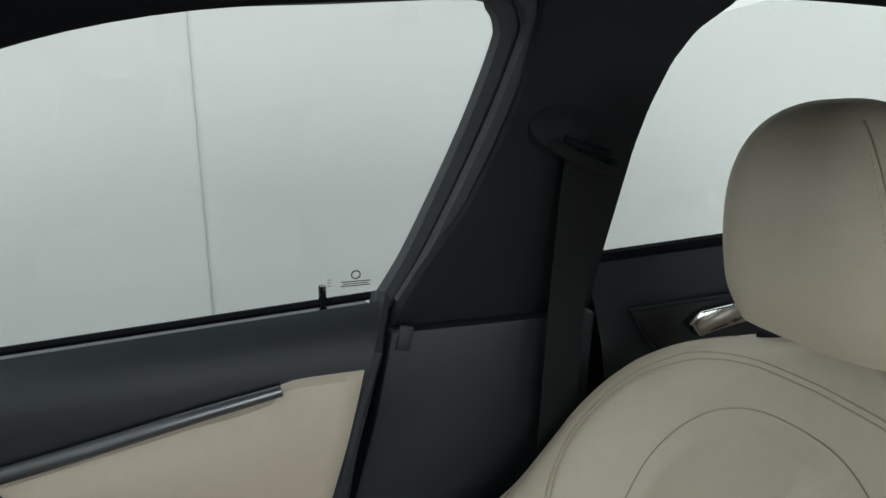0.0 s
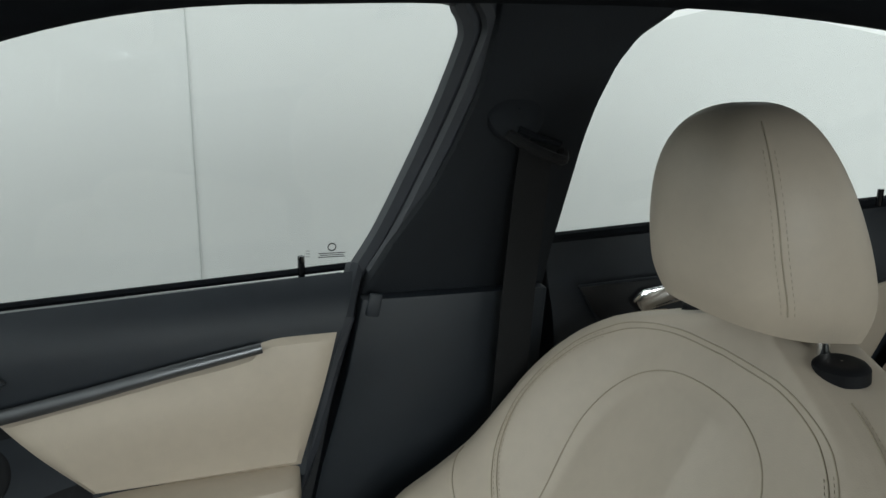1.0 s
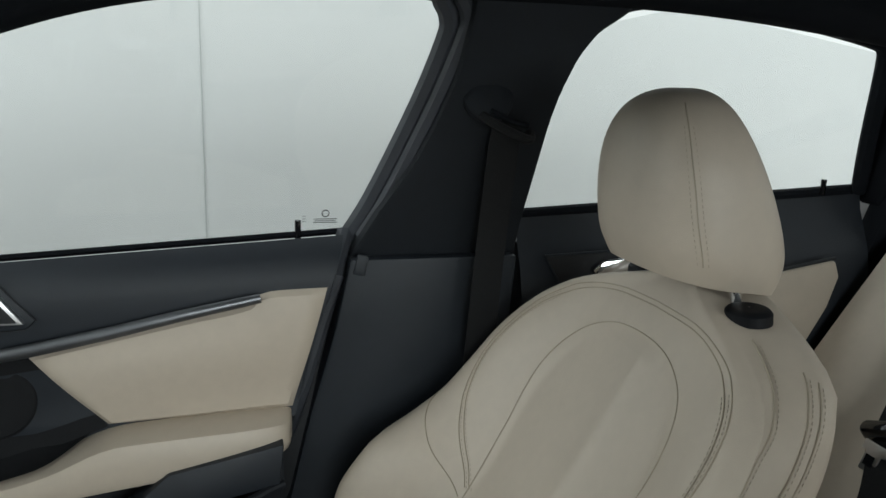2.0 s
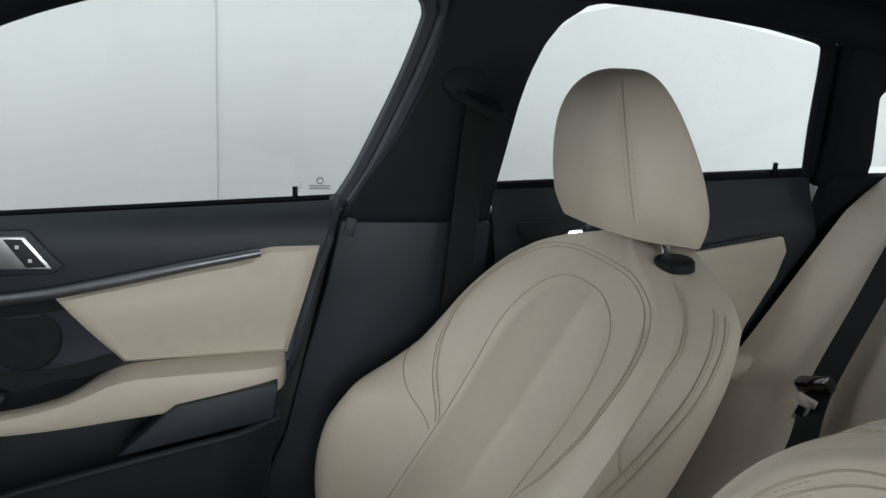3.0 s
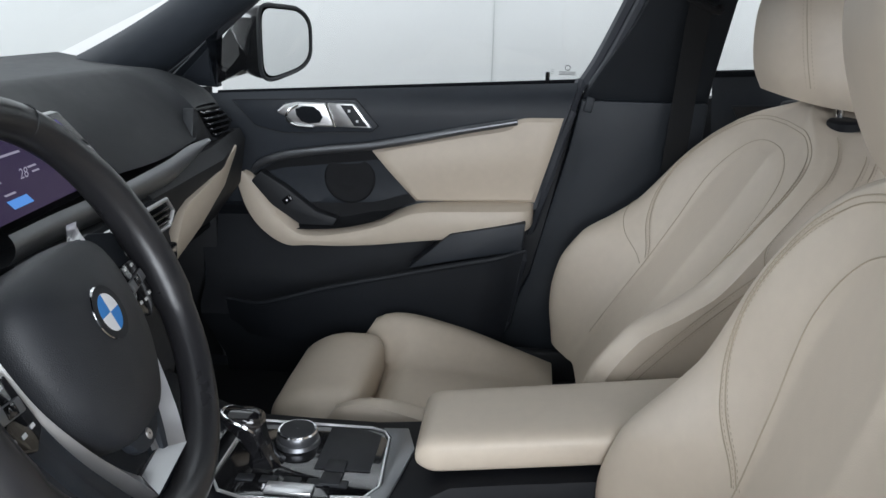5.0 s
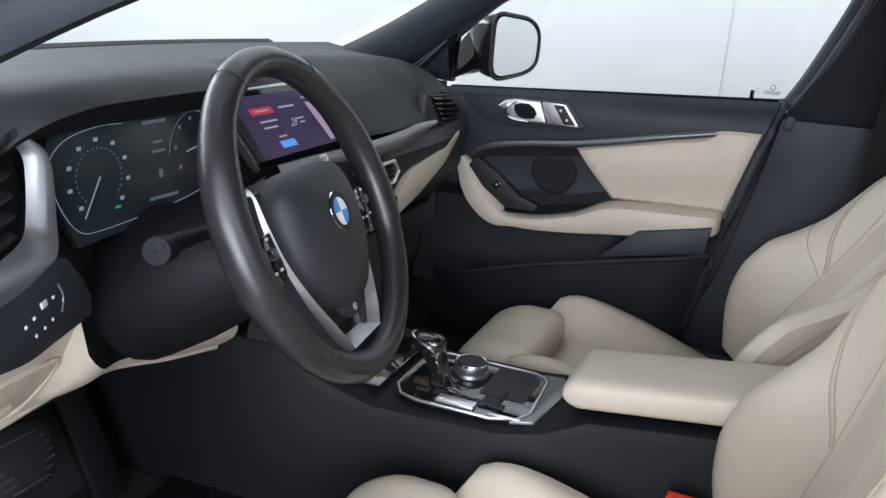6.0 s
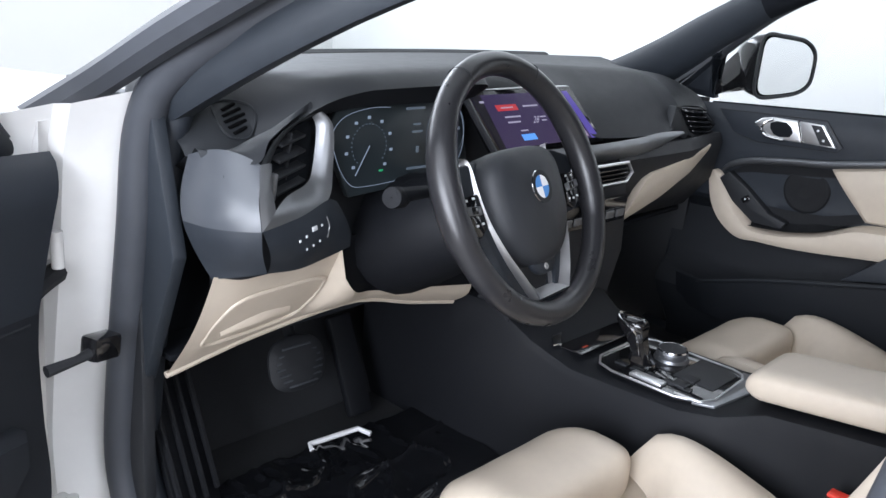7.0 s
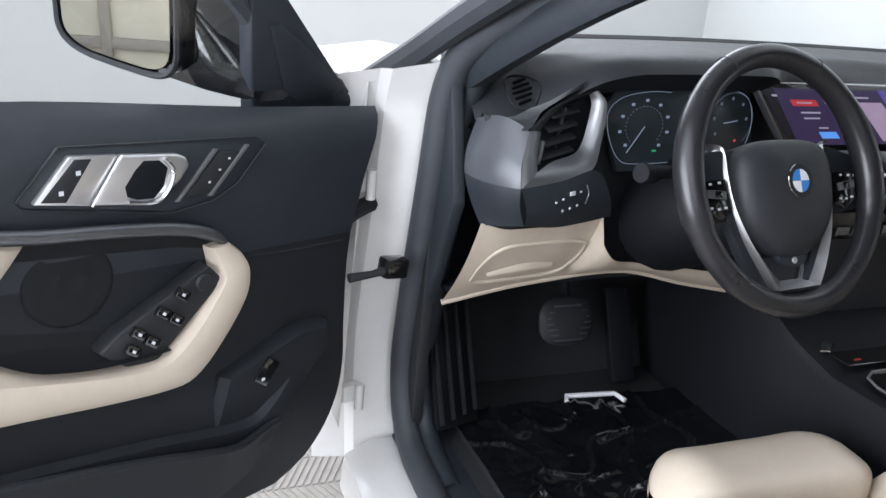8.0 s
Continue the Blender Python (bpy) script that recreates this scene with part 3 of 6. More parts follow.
front_seat((0.384, 0, 0.26), slide=(0, -0.008, 0), reach=0.055, rise=0.004, head=(0, 0.010, 0))
front_seat((-0.372, 0.0, 0.26), 17.5, -4.0, (-0.008, -0.033, -0.014), head=(0, -0.008, -0.028), squab=-0.030)

# rear bench
bench = thing("rear_bench", (0.0, -0.62, 0.26), "cream leather rear bench seat", "car seat")


def bench_back(u, v):
    x = -0.66 + 1.32 * u
    z = 0.40 + 0.58 * v
    y = -0.315 - 0.70 * (z - 0.40) - 0.05 * (0.5 + 0.5 * math.cos(3 * math.pi * (2 * u - 1))) * sstep(0.0, 0.4, v) - 0.03 * sstep(0.9, 1, v)
    return Vector((x, y, z))


part("backrest", loft([[bench_back(k / 48, j / 18) for k in range(49)] + [Vector((0.62, -1.04, bench_back(0, j / 18).z)), Vector((-0.62, -1.04, bench_back(0, j / 18).z))] for j in range(19)]), LEATHER, bench)
part("seat_cushion", rbox((0, -0.36, 0.375), (1.28, 0.42, 0.13), 0.04, (5, 0, 0), 4), LEATHER, bench)
part("anchor_slot", rbox((0.44, -0.455, 0.545), (0.012, 0.01, 0.028), 0.003, (-35, 0, 0)), DARK, bench, "dark anchor slot")
for hx in (0.38, -0.38):
    part("headrest", rbox((hx, -0.83, 1.01), (0.24, 0.09, 0.13), 0.035, (-20, 0, 0), 4), LEATHER, bench)

belt = thing("rear_seat_belt", (0.40, -0.44, 0.56), "black rear seat belt with a chrome tongue", "seat belt")
BELT = smooth_path([(0.385, -0.415, 0.56), (0.405, -0.452, 0.61), (0.456, -0.512, 0.675), (0.50, -0.618, 0.81), (0.55, -0.735, 0.96)], 6)
part("webbing", loft([[p + Vector((-0.022, -0.006, 0.004)), p + Vector((0.022, 0.004, -0.004)), p + Vector((0.022, 0.006, -0.002)), p + Vector((-0.022, -0.004, 0.006))] for p in BELT]), WEBBING, belt)
part("tongue_cover", rbox((0.455, -0.500, 0.680), (0.062, 0.022, 0.026), 0.007, (-30, 18, 15)), GLOSSB, belt)
tg = [(-0.021, 0), (0.021, 0), (0.021, -0.012), (0.013, -0.014), (0.013, -0.038), (-0.013, -0.038), (-0.013, -0.014), (-0.021, -0.012)]
part("tongue", plate([Vector((0.449 + a, -0.489 - 0.4 * b, 0.664 + b)) for a, b in tg], (0, 0.003, 0.001), 0.001), SILVER, belt, "chrome belt tongue")
part("tongue_slot", plate([Vector((0.449 + a, -0.4885 - 0.4 * b, 0.664 + b)) + Vector((0, 0.004, 0.001)) for a, b in [(-0.008, -0.016), (0.008, -0.016), (0.008, -0.030), (-0.008, -0.030)]], (0, 0.0006, 0), 0), DARK, belt)

# belt on the middle pillar
fb = thing("seat_belt", (0.66, 0.0, 0.3), "black front seat belt with its upper guide on the pillar", "seat belt")
part("webbing", loft([[(x, y - w, z), (x, y + w, z), (x + 0.002, y + w, z), (x + 0.002, y - w, z)] for x, y, z, w in [(0.686, 0.040, 0.30, 0.023), (0.670, 0.028, 0.62, 0.022), (0.650, 0.015, 0.90, 0.021), (0.628, 0.010, 1.04, 0.021), (0.618, 0.009, 1.082, 0.020)]]), WEBBING, fb)
gd = part("guide", tube([(0.632, -0.028, 1.068), (0.618, -0.022, 1.060), (0.611, 0.006, 1.070), (0.611, 0.034, 1.084), (0.618, 0.044, 1.092)], 0.0065, 8, smooth=5), WEBBING, fb, "black belt guide loop")
part("guide_slot", tube([(0.622, -0.020, 1.078), (0.613, 0.008, 1.086), (0.612, 0.034, 1.097)], 0.004, 8, smooth=5), DARK, gd)
part("guide_cover", lathe([(0.001, 0.010), (0.016, 0.010), (0.027, 0.006), (0.034, -0.001), (0.035, -0.01)], (0.628, 0.032, 1.116), n=28, rot=pose(0, 0, 0, 0, -70, 0)), PILLAR, fb, "round black guide cover")

# buckle beside the driver's seat
bu = thing("belt_buckle", (-0.152, 0.24, 0.30), "black belt buckle with a red release button", "belt buckle")
part("stalk", tube([(-0.160, 0.23, 0.30), (-0.158, 0.236, 0.43)], 0.012, 8), MATTEB, bu)
part("buckle_body", rbox((-0.158, 0.236, 0.444), (0.026, 0.05, 0.06), 0.006, (0, 0, 0)), MATTEB, bu)
part("release_button", rbox((-0.158, 0.238, 0.4765), (0.021, 0.040, 0.006), 0.002), RED, bu, "red release button")

# ---- doors ----
STRIP = [(0.326, 0.8425), (0.43, 0.822), (0.53, 0.800), (0.63, 0.781), (0.72, 0.770), (0.80, 0.756), (0.85, 0.738), (0.872, 0.718)]


# outline of the driver's armrest, from its raised front end to the rear
ARM_LOW = [(0.870, 0.723), (0.890, 0.702), (0.895, 0.680), (0.886, 0.645), (0.846, 0.595), (0.803, 0.560), (0.762, 0.555), (0.688, 0.563), (0.622, 0.573), (0.561, 0.582), (0.460, 0.595), (0.360, 0.612), (0.300, 0.624)]
ARM_TOP = [(0.842, 0.722), (0.848, 0.702), (0.851, 0.681), (0.834, 0.657), (0.801, 0.623), (0.764, 0.599), (0.718, 0.599), (0.656, 0.612), (0.612, 0.624), (0.566, 0.637), (0.470, 0.662), (0.360, 0.670), (0.300, 0.672)]


def door_depth(y, z, hollow=0.0):
    """How far the door lining stands from the car's middle; hollow sinks the part over the pocket."""
    x = hollow * sstep(0.40, 0.47, z) * sstep(0.655, 0.60, z) + lerp_keys([(0.28, 0.685), (0.45, 0.660), (0.60, 0.690), (0.70, 0.700), (0.78, 0.690), (0.86, 0.682), (0.895, 0.694), (0.915, 0.715), (0.926, 0.742)], z - 0.04 * (0.25 - y))[0]
    return x


def front_door(s, hinge):
    """A front door, built shut on side s (1 passenger's, -1 driver's), with its root at the hinge."""
    lab = "open front door with cream and black lining, white outside" if s < 0 else "shut front door with cream and black lining"
    d = thing("front_door", hinge, lab, "car door", "front doors")
    P = lambda n, bm, m, par=None, l="": part(n, bm, m, par or d, l)
    X = lambda y, z, o=0.0: (s * (door_depth(y, z) + o), y, z)

    def rear_edge(z):
        return lerp_keys([(0.30, 0.40), (0.42, 0.335), (0.64, 0.285), (0.845, 0.232), (0.95, 0.200)], z)[0]

    def front_edge(z):
        return lerp_keys([(0.30, 0.95), (0.42, 1.0), (0.60, 1.03), (0.80, 1.06), (0.88, 1.10)] if s > 0 else [(0.30, 0.93), (0.34, 1.00), (0.42, 1.05), (0.505, 1.08), (0.60, 1.095), (0.80, 1.12), (0.88, 1.155)], z)[0]

    def panel(u, v):
        ztop = 0.917 - 0.050 * u if s > 0 else lerp_keys([(0.0, 0.926), (0.44, 0.916), (0.58, 0.905), (0.77, 0.890), (1.0, 0.876)], u)[0]
        zlow = 0.24 if s > 0 else 0.31
        z = zlow + (ztop - zlow) * v
        y = rear_edge(z) + (front_edge(z) - rear_edge(z)) * u
        return (s * door_depth(y, z, 0.075 if s > 0 else 0.0), y, z)
    cut = 0.62 if s > 0 else 0.665
    P("upper_lining", grid(lambda u, v: panel(u, cut + (1 - cut) * v), 40, 18), BLACK, None, "soft black upper door lining")
    # lower lining takes the darker colour in place of shade under the armrest
    P("lower_lining", grid(lambda u, v: panel(u, cut * v), 40, 24), HARD_SHADED, None, "black lower door lining, darkened for shade")
    P("door_skin", grid(lambda u, v: (s * (0.86 - 0.03 * (2 * v - 1) ** 2 - (0.09 * sstep(0.9, 1, v))), 0.22 + 0.80 * u + 0.06 * (v > 0.9) * u, 0.27 + 0.575 * v + 0.02 * v * (1 - u)), 8, 14), PAINT, None, "white painted outer skin")
    # closing edge round the lining
    rim = [panel(0, k / 12) for k in range(13)] + [panel(k / 12, 1) for k in range(1, 13)] + [panel(1, 1 - k / 12) for k in range(1, 13)] + [panel(1 - k / 12, 0) for k in range(1, 12)]
    P("door_edge", loft([rim, [(s * (abs(x) + 0.012), y, z - 0.012 * (z > 0.84)) for x, y, z in rim], [(s * 0.83, y, z - 0.03 * (z > 0.84)) for x, y, z in rim]], caps=False), BLACK, None)
    P("edge_seal", tube([(s * (abs(x) + 0.03), y - 0.006, z) for x, y, z in [panel(0, k / 12) for k in range(13)]], 0.012, 8), RUBBER, None, "black rubber edge seal")
    # cream insert
    def insert(u, v):
        top = lerp_keys([(0.236, 0.851), (0.30, 0.8495), (0.324, 0.846), (0.334, 0.834), (0.43, 0.813), (0.53, 0.791), (0.62, 0.771)], 0.236 + 0.384 * u)
        yt = 0.236 + 0.384 * u
        yb = 0.284 + 0.245 * u
        zt, zb = top[0], 0.674 - 0.008 * u
        y, z = yb + (yt - yb) * v, zb + (zt - zb) * v
        edge = min(min(u, 1 - u) * 0.35, min(v, 1 - v) * 0.17)
        return X(y, z, -0.007 * sstep(0, 0.006, edge) - 0.010 * math.sin(math.pi * v))
    P("leather_insert", grid(insert, 30, 24), LEATHER, None, "cream leather insert")
    # speaker field with its grille
    def field(u, v):
        top = lerp_keys([(0.62, 0.770), (0.72, 0.762), (0.80, 0.748), (0.872, 0.71)], 0.62 + 0.25 * u)
        bot = lerp_keys([(0.529, 0.664), (0.62, 0.635), (0.72, 0.615), (0.80, 0.64), (0.872, 0.70)], 0.529 + 0.343 * u)
        yt, yb = 0.62 + 0.25 * u, 0.529 + 0.343 * u
        return X(yb + (yt - yb) * v, bot[0] + (top[0] - bot[0]) * v, -0.003 + 0.006 * math.sin(math.pi * v))
    fld = P("speaker_field", grid(field, 20, 14), FIELD, None, "black perforated speaker field")
    P("speaker_grille", lathe([(0.001, 0.0010), (0.014, 0.0012), (0.019, 0.0024), (0.024, 0.0012), (0.040, 0.0014), (0.049, 0.0022), (0.052, 0.001), (0.054, -0.002)], X(0.668, 0.710, -0.0035), rot=pose(0, 0, 0, 0, -90 * s, 0), n=36), FIELD, fld, "round black speaker grille")
    # metal strip
    P("trim_strip", tube([X(y, z, -0.012) for y, z in STRIP], [0.0065, 0.008, 0.0088, 0.009, 0.009, 0.009, 0.008, 0.004], 10, smooth=6, up=(s, 0, 0), flat=0.8), STRIPM, None, "brushed grey metal strip")
    # armrest: a swept cream bar that rises at the front
    arm = [  # y, top z, bottom z, reach
        (0.286, 0.672, 0.632, 0.020), (0.30, 0.674, 0.622, 0.050), (0.36, 0.672, 0.612, 0.060), (0.46, 0.668, 0.599, 0.062), (0.53, 0.660, 0.590, 0.060), (0.60, 0.630, 0.580, 0.055), (0.68, 0.609, 0.572, 0.050), (0.75, 0.601, 0.569, 0.045)]
    rings = []
    for y, zt, zb, r in arm:
        zm = (zt + zb) / 2
        x0 = door_depth(y, zm) + 0.005
        rings.append([(s * (x0 + 0.004), y, zt), (s * (x0 - r * 0.6), y, zt - 0.002), (s * (x0 - r * 0.93), y, zt - 0.008), (s * (x0 - r), y, zt - 0.018), (s * (x0 - r), y, zb + 0.012), (s * (x0 - r * 0.9), y, zb + 0.003), (s * (x0 - r * 0.6), y, zb), (s * (x0 + 0.004), y, zb)])
    bar = [(0.785, 0.588, 0.024), (0.812, 0.603, 0.030), (0.840, 0.625, 0.030), (0.864, 0.655, 0.028), (0.882, 0.686, 0.023), (0.892, 0.706, 0.016), (0.895, 0.716, 0.006)]
    for y, z, h in bar:
        x0 = door_depth(y, z) + 0.005
        q = sstep(0.77, 0.89, y)
        n = Vector((0, -0.25 - 0.67 * q, 0.97 - 0.55 * q)).normalized()
        r = 0.045 - 0.022 * sstep(0.85, 0.895, y)
        prof = [(0.004, 1), (-r * 0.6, 0.97), (-r * 0.93, 0.6), (-r, 0.2), (-r, -0.4), (-r * 0.9, -0.8), (-r * 0.6, -1), (0.004, -1)]
        rings.append([(s * (x0 + px), y + n.y * h * k, z + n.z * h * k) for px, k in prof])
    if s < 0:
        rings = []
        for (yo, zo), (yi, zi) in zip(ARM_LOW, ARM_TOP):
            x0, r = door_depth(yo, (zo + zi) / 2) + 0.005, 0.045 - 0.016 * sstep(0.67, 0.72, zi) * sstep(0.7, 0.8, yi)
            prof = [(0.004, 0.0), (-r * 0.6, 0.03), (-r * 0.93, 0.18), (-r, 0.40), (-r, 0.86), (-r * 0.9, 1.04), (-r * 0.6, 1.14), (0.004, 1.16)]
            rings.append([(s * (x0 + dx), yi + (yo - yi) * k, zi + (zo - zi) * k) for dx, k in prof])
    lines = [smooth_path([ring[k] for ring in rings], 4) for k in range(8)]
    P("armrest", loft([[ln[i] for ln in lines] for i in range(len(lines[0]))]), LEATHER, None, "cream leather armrest")

    def ledge(u, v):
        y = 0.535 + 0.24 * u
        zt, zb, r = lerp_keys(arm, y)
        x0 = door_depth(y, (zt + zb) / 2) + 0.005
        w = r * 0.80 * sstep(0.0, 0.35, u)
        return (s * (x0 - w * v), y, zt + 0.0035 + 0.016 * (1 - v) ** 2 * sstep(0.05, 0.4, u))
    P("armrest_ledge", grid(ledge, 24, 8), FIELD, None, "black ribbed ledge over the armrest")
    # pocket below the armrest
    def pocket(u, v):
        top = lerp_keys([(0.30, 0.588), (0.42, 0.562), (0.535, 0.535), (0.70, 0.495), (0.80, 0.465), (0.87, 0.446), (0.95, 0.45)], 0.30 + 0.63 * u)[0]
        z = 0.36 + (top - 0.36) * v
        y = 0.30 + 0.63 * u + 0.04 * (1 - v) * (1 - u)
        return (s * (0.612 + 0.03 * (1 - v) + 0.03 * sstep(0.8, 1, u) + 0.025 * sstep(0.1, 0, u)), y, z)
    pk = P("door_pocket", grid(pocket, 24, 12), HARD_SHADED, None, "black plastic door pocket")
    P("pocket_lip", tube([pocket(k / 30, 1) for k in range(31)], 0.006, 8), HARD_SHADED, pk)
    P("pocket_wedge", plate([(s * 0.630, y, z) for y, z in [(0.535, 0.541), (0.451, 0.617), (0.300, 0.648), (0.306, 0.590)]], (s * 0.05, 0, 0), 0.003), BLACK, None, "black wedge panel over the pocket")
    # handle in its surround
    dd = door_depth(0.715, 0.84) if s > 0 else 0.681
    Q = lambda y, z, o: (s * (dd + o), y, z)
    if s > 0:
        sur = [(0.905, 0.866), (0.650, 0.876), (0.604, 0.822), (0.617, 0.810), (0.80, 0.802), (0.86, 0.815)]
        base = [(0.7075, 0.866), (0.652, 0.866), (0.617, 0.819), (0.6895, 0.819)]
        lock = [(0.680, 0.863), (0.656, 0.863), (0.625, 0.822), (0.652, 0.822)]
        grip = [(0.812, 0.846), (0.795, 0.861), (0.770, 0.866), (0.710, 0.866), (0.692, 0.819), (0.745, 0.817), (0.772, 0.820), (0.788, 0.834)]
        hole = [(0.772, 0.853), (0.757, 0.859), (0.735, 0.859), (0.722, 0.850), (0.716, 0.838), (0.722, 0.827), (0.745, 0.824), (0.760, 0.828), (0.770, 0.840)]
        icons = [(0.662, 0.852), (0.646, 0.832)]
        edge = [(0.7085, 0.866), (0.6905, 0.819)]
        hook = [(0.735, 0.818), (0.772, 0.821), (0.790, 0.835), (0.782, 0.852), (0.765, 0.862)]
    else:
        sur = [(0.930, 0.852), (0.910, 0.861), (0.660, 0.876), (0.612, 0.822), (0.619, 0.813), (0.792, 0.779), (0.850, 0.786), (0.885, 0.803)]
        base = [(0.724, 0.862), (0.668, 0.867), (0.626, 0.819), (0.688, 0.808)]
        lock = [(0.692, 0.8615), (0.673, 0.863), (0.634, 0.8205), (0.661, 0.8165)]
        grip = [(0.812, 0.838), (0.808, 0.849), (0.795, 0.855), (0.725, 0.862), (0.688, 0.808), (0.758, 0.797), (0.775, 0.803), (0.800, 0.822)]
        hole = [(0.782, 0.840), (0.772, 0.850), (0.752, 0.852), (0.741, 0.842), (0.728, 0.824), (0.730, 0.812), (0.742, 0.807), (0.763, 0.805), (0.776, 0.818)]
        icons = [(0.676, 0.848), (0.656, 0.828)]
        edge = [(0.725, 0.862), (0.688, 0.808)]
        hook = [(0.730, 0.806), (0.764, 0.802), (0.782, 0.815), (0.788, 0.837), (0.776, 0.852)]
    hs = P("handle_surround", plate([Q(y, z, -0.002) for y, z in sur], (s * 0.008, 0, 0), 0.003), BLACK, None, "black handle surround")
    P("surround_groove", tube([Q(y, z, -0.003) for y, z in sur], 0.0012, 5, closed=True), MATTEB, hs)
    P("switch_plate", plate([Q(y, z, -0.010) for y, z in base], (s * 0.010, 0, 0), 0.002), SILVER, None, "satin silver switch plate")
    lk = P("lock_button", plate([Q(y, z, -0.0112) for y, z in lock], (s * 0.003, 0, 0), 0.0008), MATTEB, None, "black lock button")
    for y, z in icons:
        P("icon", rbox(Q(y, z, -0.0115), (0.0008, 0.005, 0.005), 0), ICON, lk)
    hnd = P("door_handle", plate([Q(y, z, -0.012) for y, z in grip], (s * 0.012, 0, 0), 0.004, 3), SILVER, None, "satin silver inside door handle")
    P("handle_recess", plate([Q(y, z, -0.0128) for y, z in hole], (s * 0.003, 0, 0), 0.0008), DARK, hnd, "dark finger recess")
    P("handle_edge", tube([Q(y, z, -0.013) for y, z in edge], 0.0016, 6), CHROME, hnd)
    P("handle_hook", tube([Q(y, z, -0.014) for y, z in hook], 0.003, 6, smooth=5), CHROME, hnd)
    # switch field on the armrest
    fieldp = [(0.872, 0.700), (0.850, 0.722), (0.800, 0.690), (0.735, 0.640), (0.690, 0.628), (0.700, 0.612), (0.770, 0.612), (0.830, 0.650)] if s > 0 else [(0.838, 0.701), (0.861, 0.675), (0.757, 0.591), (0.718, 0.596), (0.685, 0.623), (0.711, 0.641)]
    swf = P("switch_field", plate([X(y, z, -0.026) for y, z in fieldp], (s * 0.026, 0, 0), 0.003), MATTEB, None, "black window switch field")
    spots = [(0.797, 0.673), (0.769, 0.655), (0.786, 0.642), (0.735, 0.637), (0.751, 0.622), (0.725, 0.618)] if s < 0 else [(0.795, 0.664)]
    for k, (y, z) in enumerate(spots):
        b = P("window_switch", rbox(X(y, z, -0.030), (0.008, 0.020, 0.014), 0.002, (-38, 0, 0)), GLOSSB, swf)
        P("icon", rbox(X(y, z, -0.0345), (0.0008, 0.0045, 0.0035), 0, (-38, 0, 0)), ICON, b)
    if s < 0:
        P("mirror_switch", lathe([(0.001, 0.004), (0.010, 0.004), (0.012, 0.0)], X(0.827, 0.682, -0.032), rot=pose(0, 0, 0, 0, 90, 0), n=20), MATTEB, swf)
        mem = P("memory_plate", plate([Q(y, z, -0.004) for y, z in [(0.901, 0.844), (0.858, 0.849), (0.809, 0.794), (0.846, 0.796)]], (s * 0.006, 0, 0), 0.002), MATTEB, None, "black seat memory buttons")
        for y, z in [(0.872, 0.838), (0.858, 0.825), (0.843, 0.811)]:
            P("icon", rbox(Q(y, z, -0.0045), (0.0008, 0.003, 0.0025), 0), ICON, mem)
        for sh in (0.0, 0.046):
            P("memory_trim", plate([Q(y + sh, z, -0.005) for y, z in [(0.857, 0.852), (0.850, 0.853), (0.794, 0.793), (0.801, 0.792)]], (s * 0.005, 0, 0), 0.001), GREYM, mem)
        tp = P("tailgate_plate", loft([[(s * x, 0.94 + (y - 0.94) * k, 0.51 + (z - 0.51) * k) for y, z in [(0.851, 0.534), (0.993, 0.572), (1.043, 0.566), (1.044, 0.528), (0.933, 0.418), (0.827, 0.456)]] for x, k in ((0.70, 1.0), (0.672, 0.99), (0.660, 0.88), (0.660, 0.60))]), HARD_SHADED, None, "raised black tailgate switch plate")
        P("tailgate_switch", rbox((-0.6585, 0.920, 0.524), (0.006, 0.026, 0.040), 0.003, (-38, 0, 0)), GLOSSB, tp)
        P("icon", rbox((-0.6548, 0.912, 0.516), (0.001, 0.005, 0.004), 0), ICON, tp)
        P("lining_joint", tube([X(0.905, 0.690, 0.0), X(0.99, 0.681, 0.0), X(1.09, 0.676, 0.0)], 0.0018, 5, smooth=4), MATTEB, None)
        P("lower_ridge", tube([X(1.03, 0.56, 0.006), X(1.005, 0.518, 0.0), X(0.94, 0.455, 0.0), X(0.88, 0.432, 0.0), X(0.74, 0.46, 0.0), X(0.50, 0.50, 0.0)], [0.006, 0.022, 0.028, 0.028, 0.026, 0.022], 8, smooth=5, up=(1, 0, 0), flat=0.6), HARD_SHADED, None)
    # window glass, its frame and the corner piece
    gl = [(0.957, 0.862), (0.205, 0.910), (0.176, 0.948), (0.15, 1.008), (0.113, 1.103), (0.089, 1.18), (0.087, 1.206), (0.098, 1.227), (0.12, 1.236), (0.264, 1.233), (0.39, 1.229), (0.505, 1.212), (0.592, 1.186), (0.747, 1.124), (0.852, 1.060), (0.945, 0.995)]
    g = P("window_pane", plate([(s * xg(z), y, z) for y, z in gl], (s * 0.004, 0, 0), 0), GLASS, None, "clear side window")
    g.visible_shadow = False
    fr = [(s * (xg(z) - 0.004), y, z) for y, z in [(0.200, 0.905)] + [(y - 0.002, z + 0.004) for y, z in gl[2:8]] + [(y, z + 0.010) for y, z in gl[8:15]] + [(1.0, 0.955), (1.09 if s > 0 else 1.14, 0.893)]]
    P("window_frame", tube(fr, 0.015, 8, up=(s, 0, 0.3), smooth=3), RUBBER, None, "black window frame")
    P("inner_seal", tube([(x - s * 0.02, y - 0.02, z + 0.004) for x, y, z in fr[:9]], 0.013, 8, up=(s, 0, 0.3), smooth=3), RUBBER, None)
    P("belt_seal", tube([(s * (0.745), y, z) for y, z in [(0.205, 0.917), (0.58, 0.894), (0.957, 0.871)]], 0.005, 6), DARK, None)
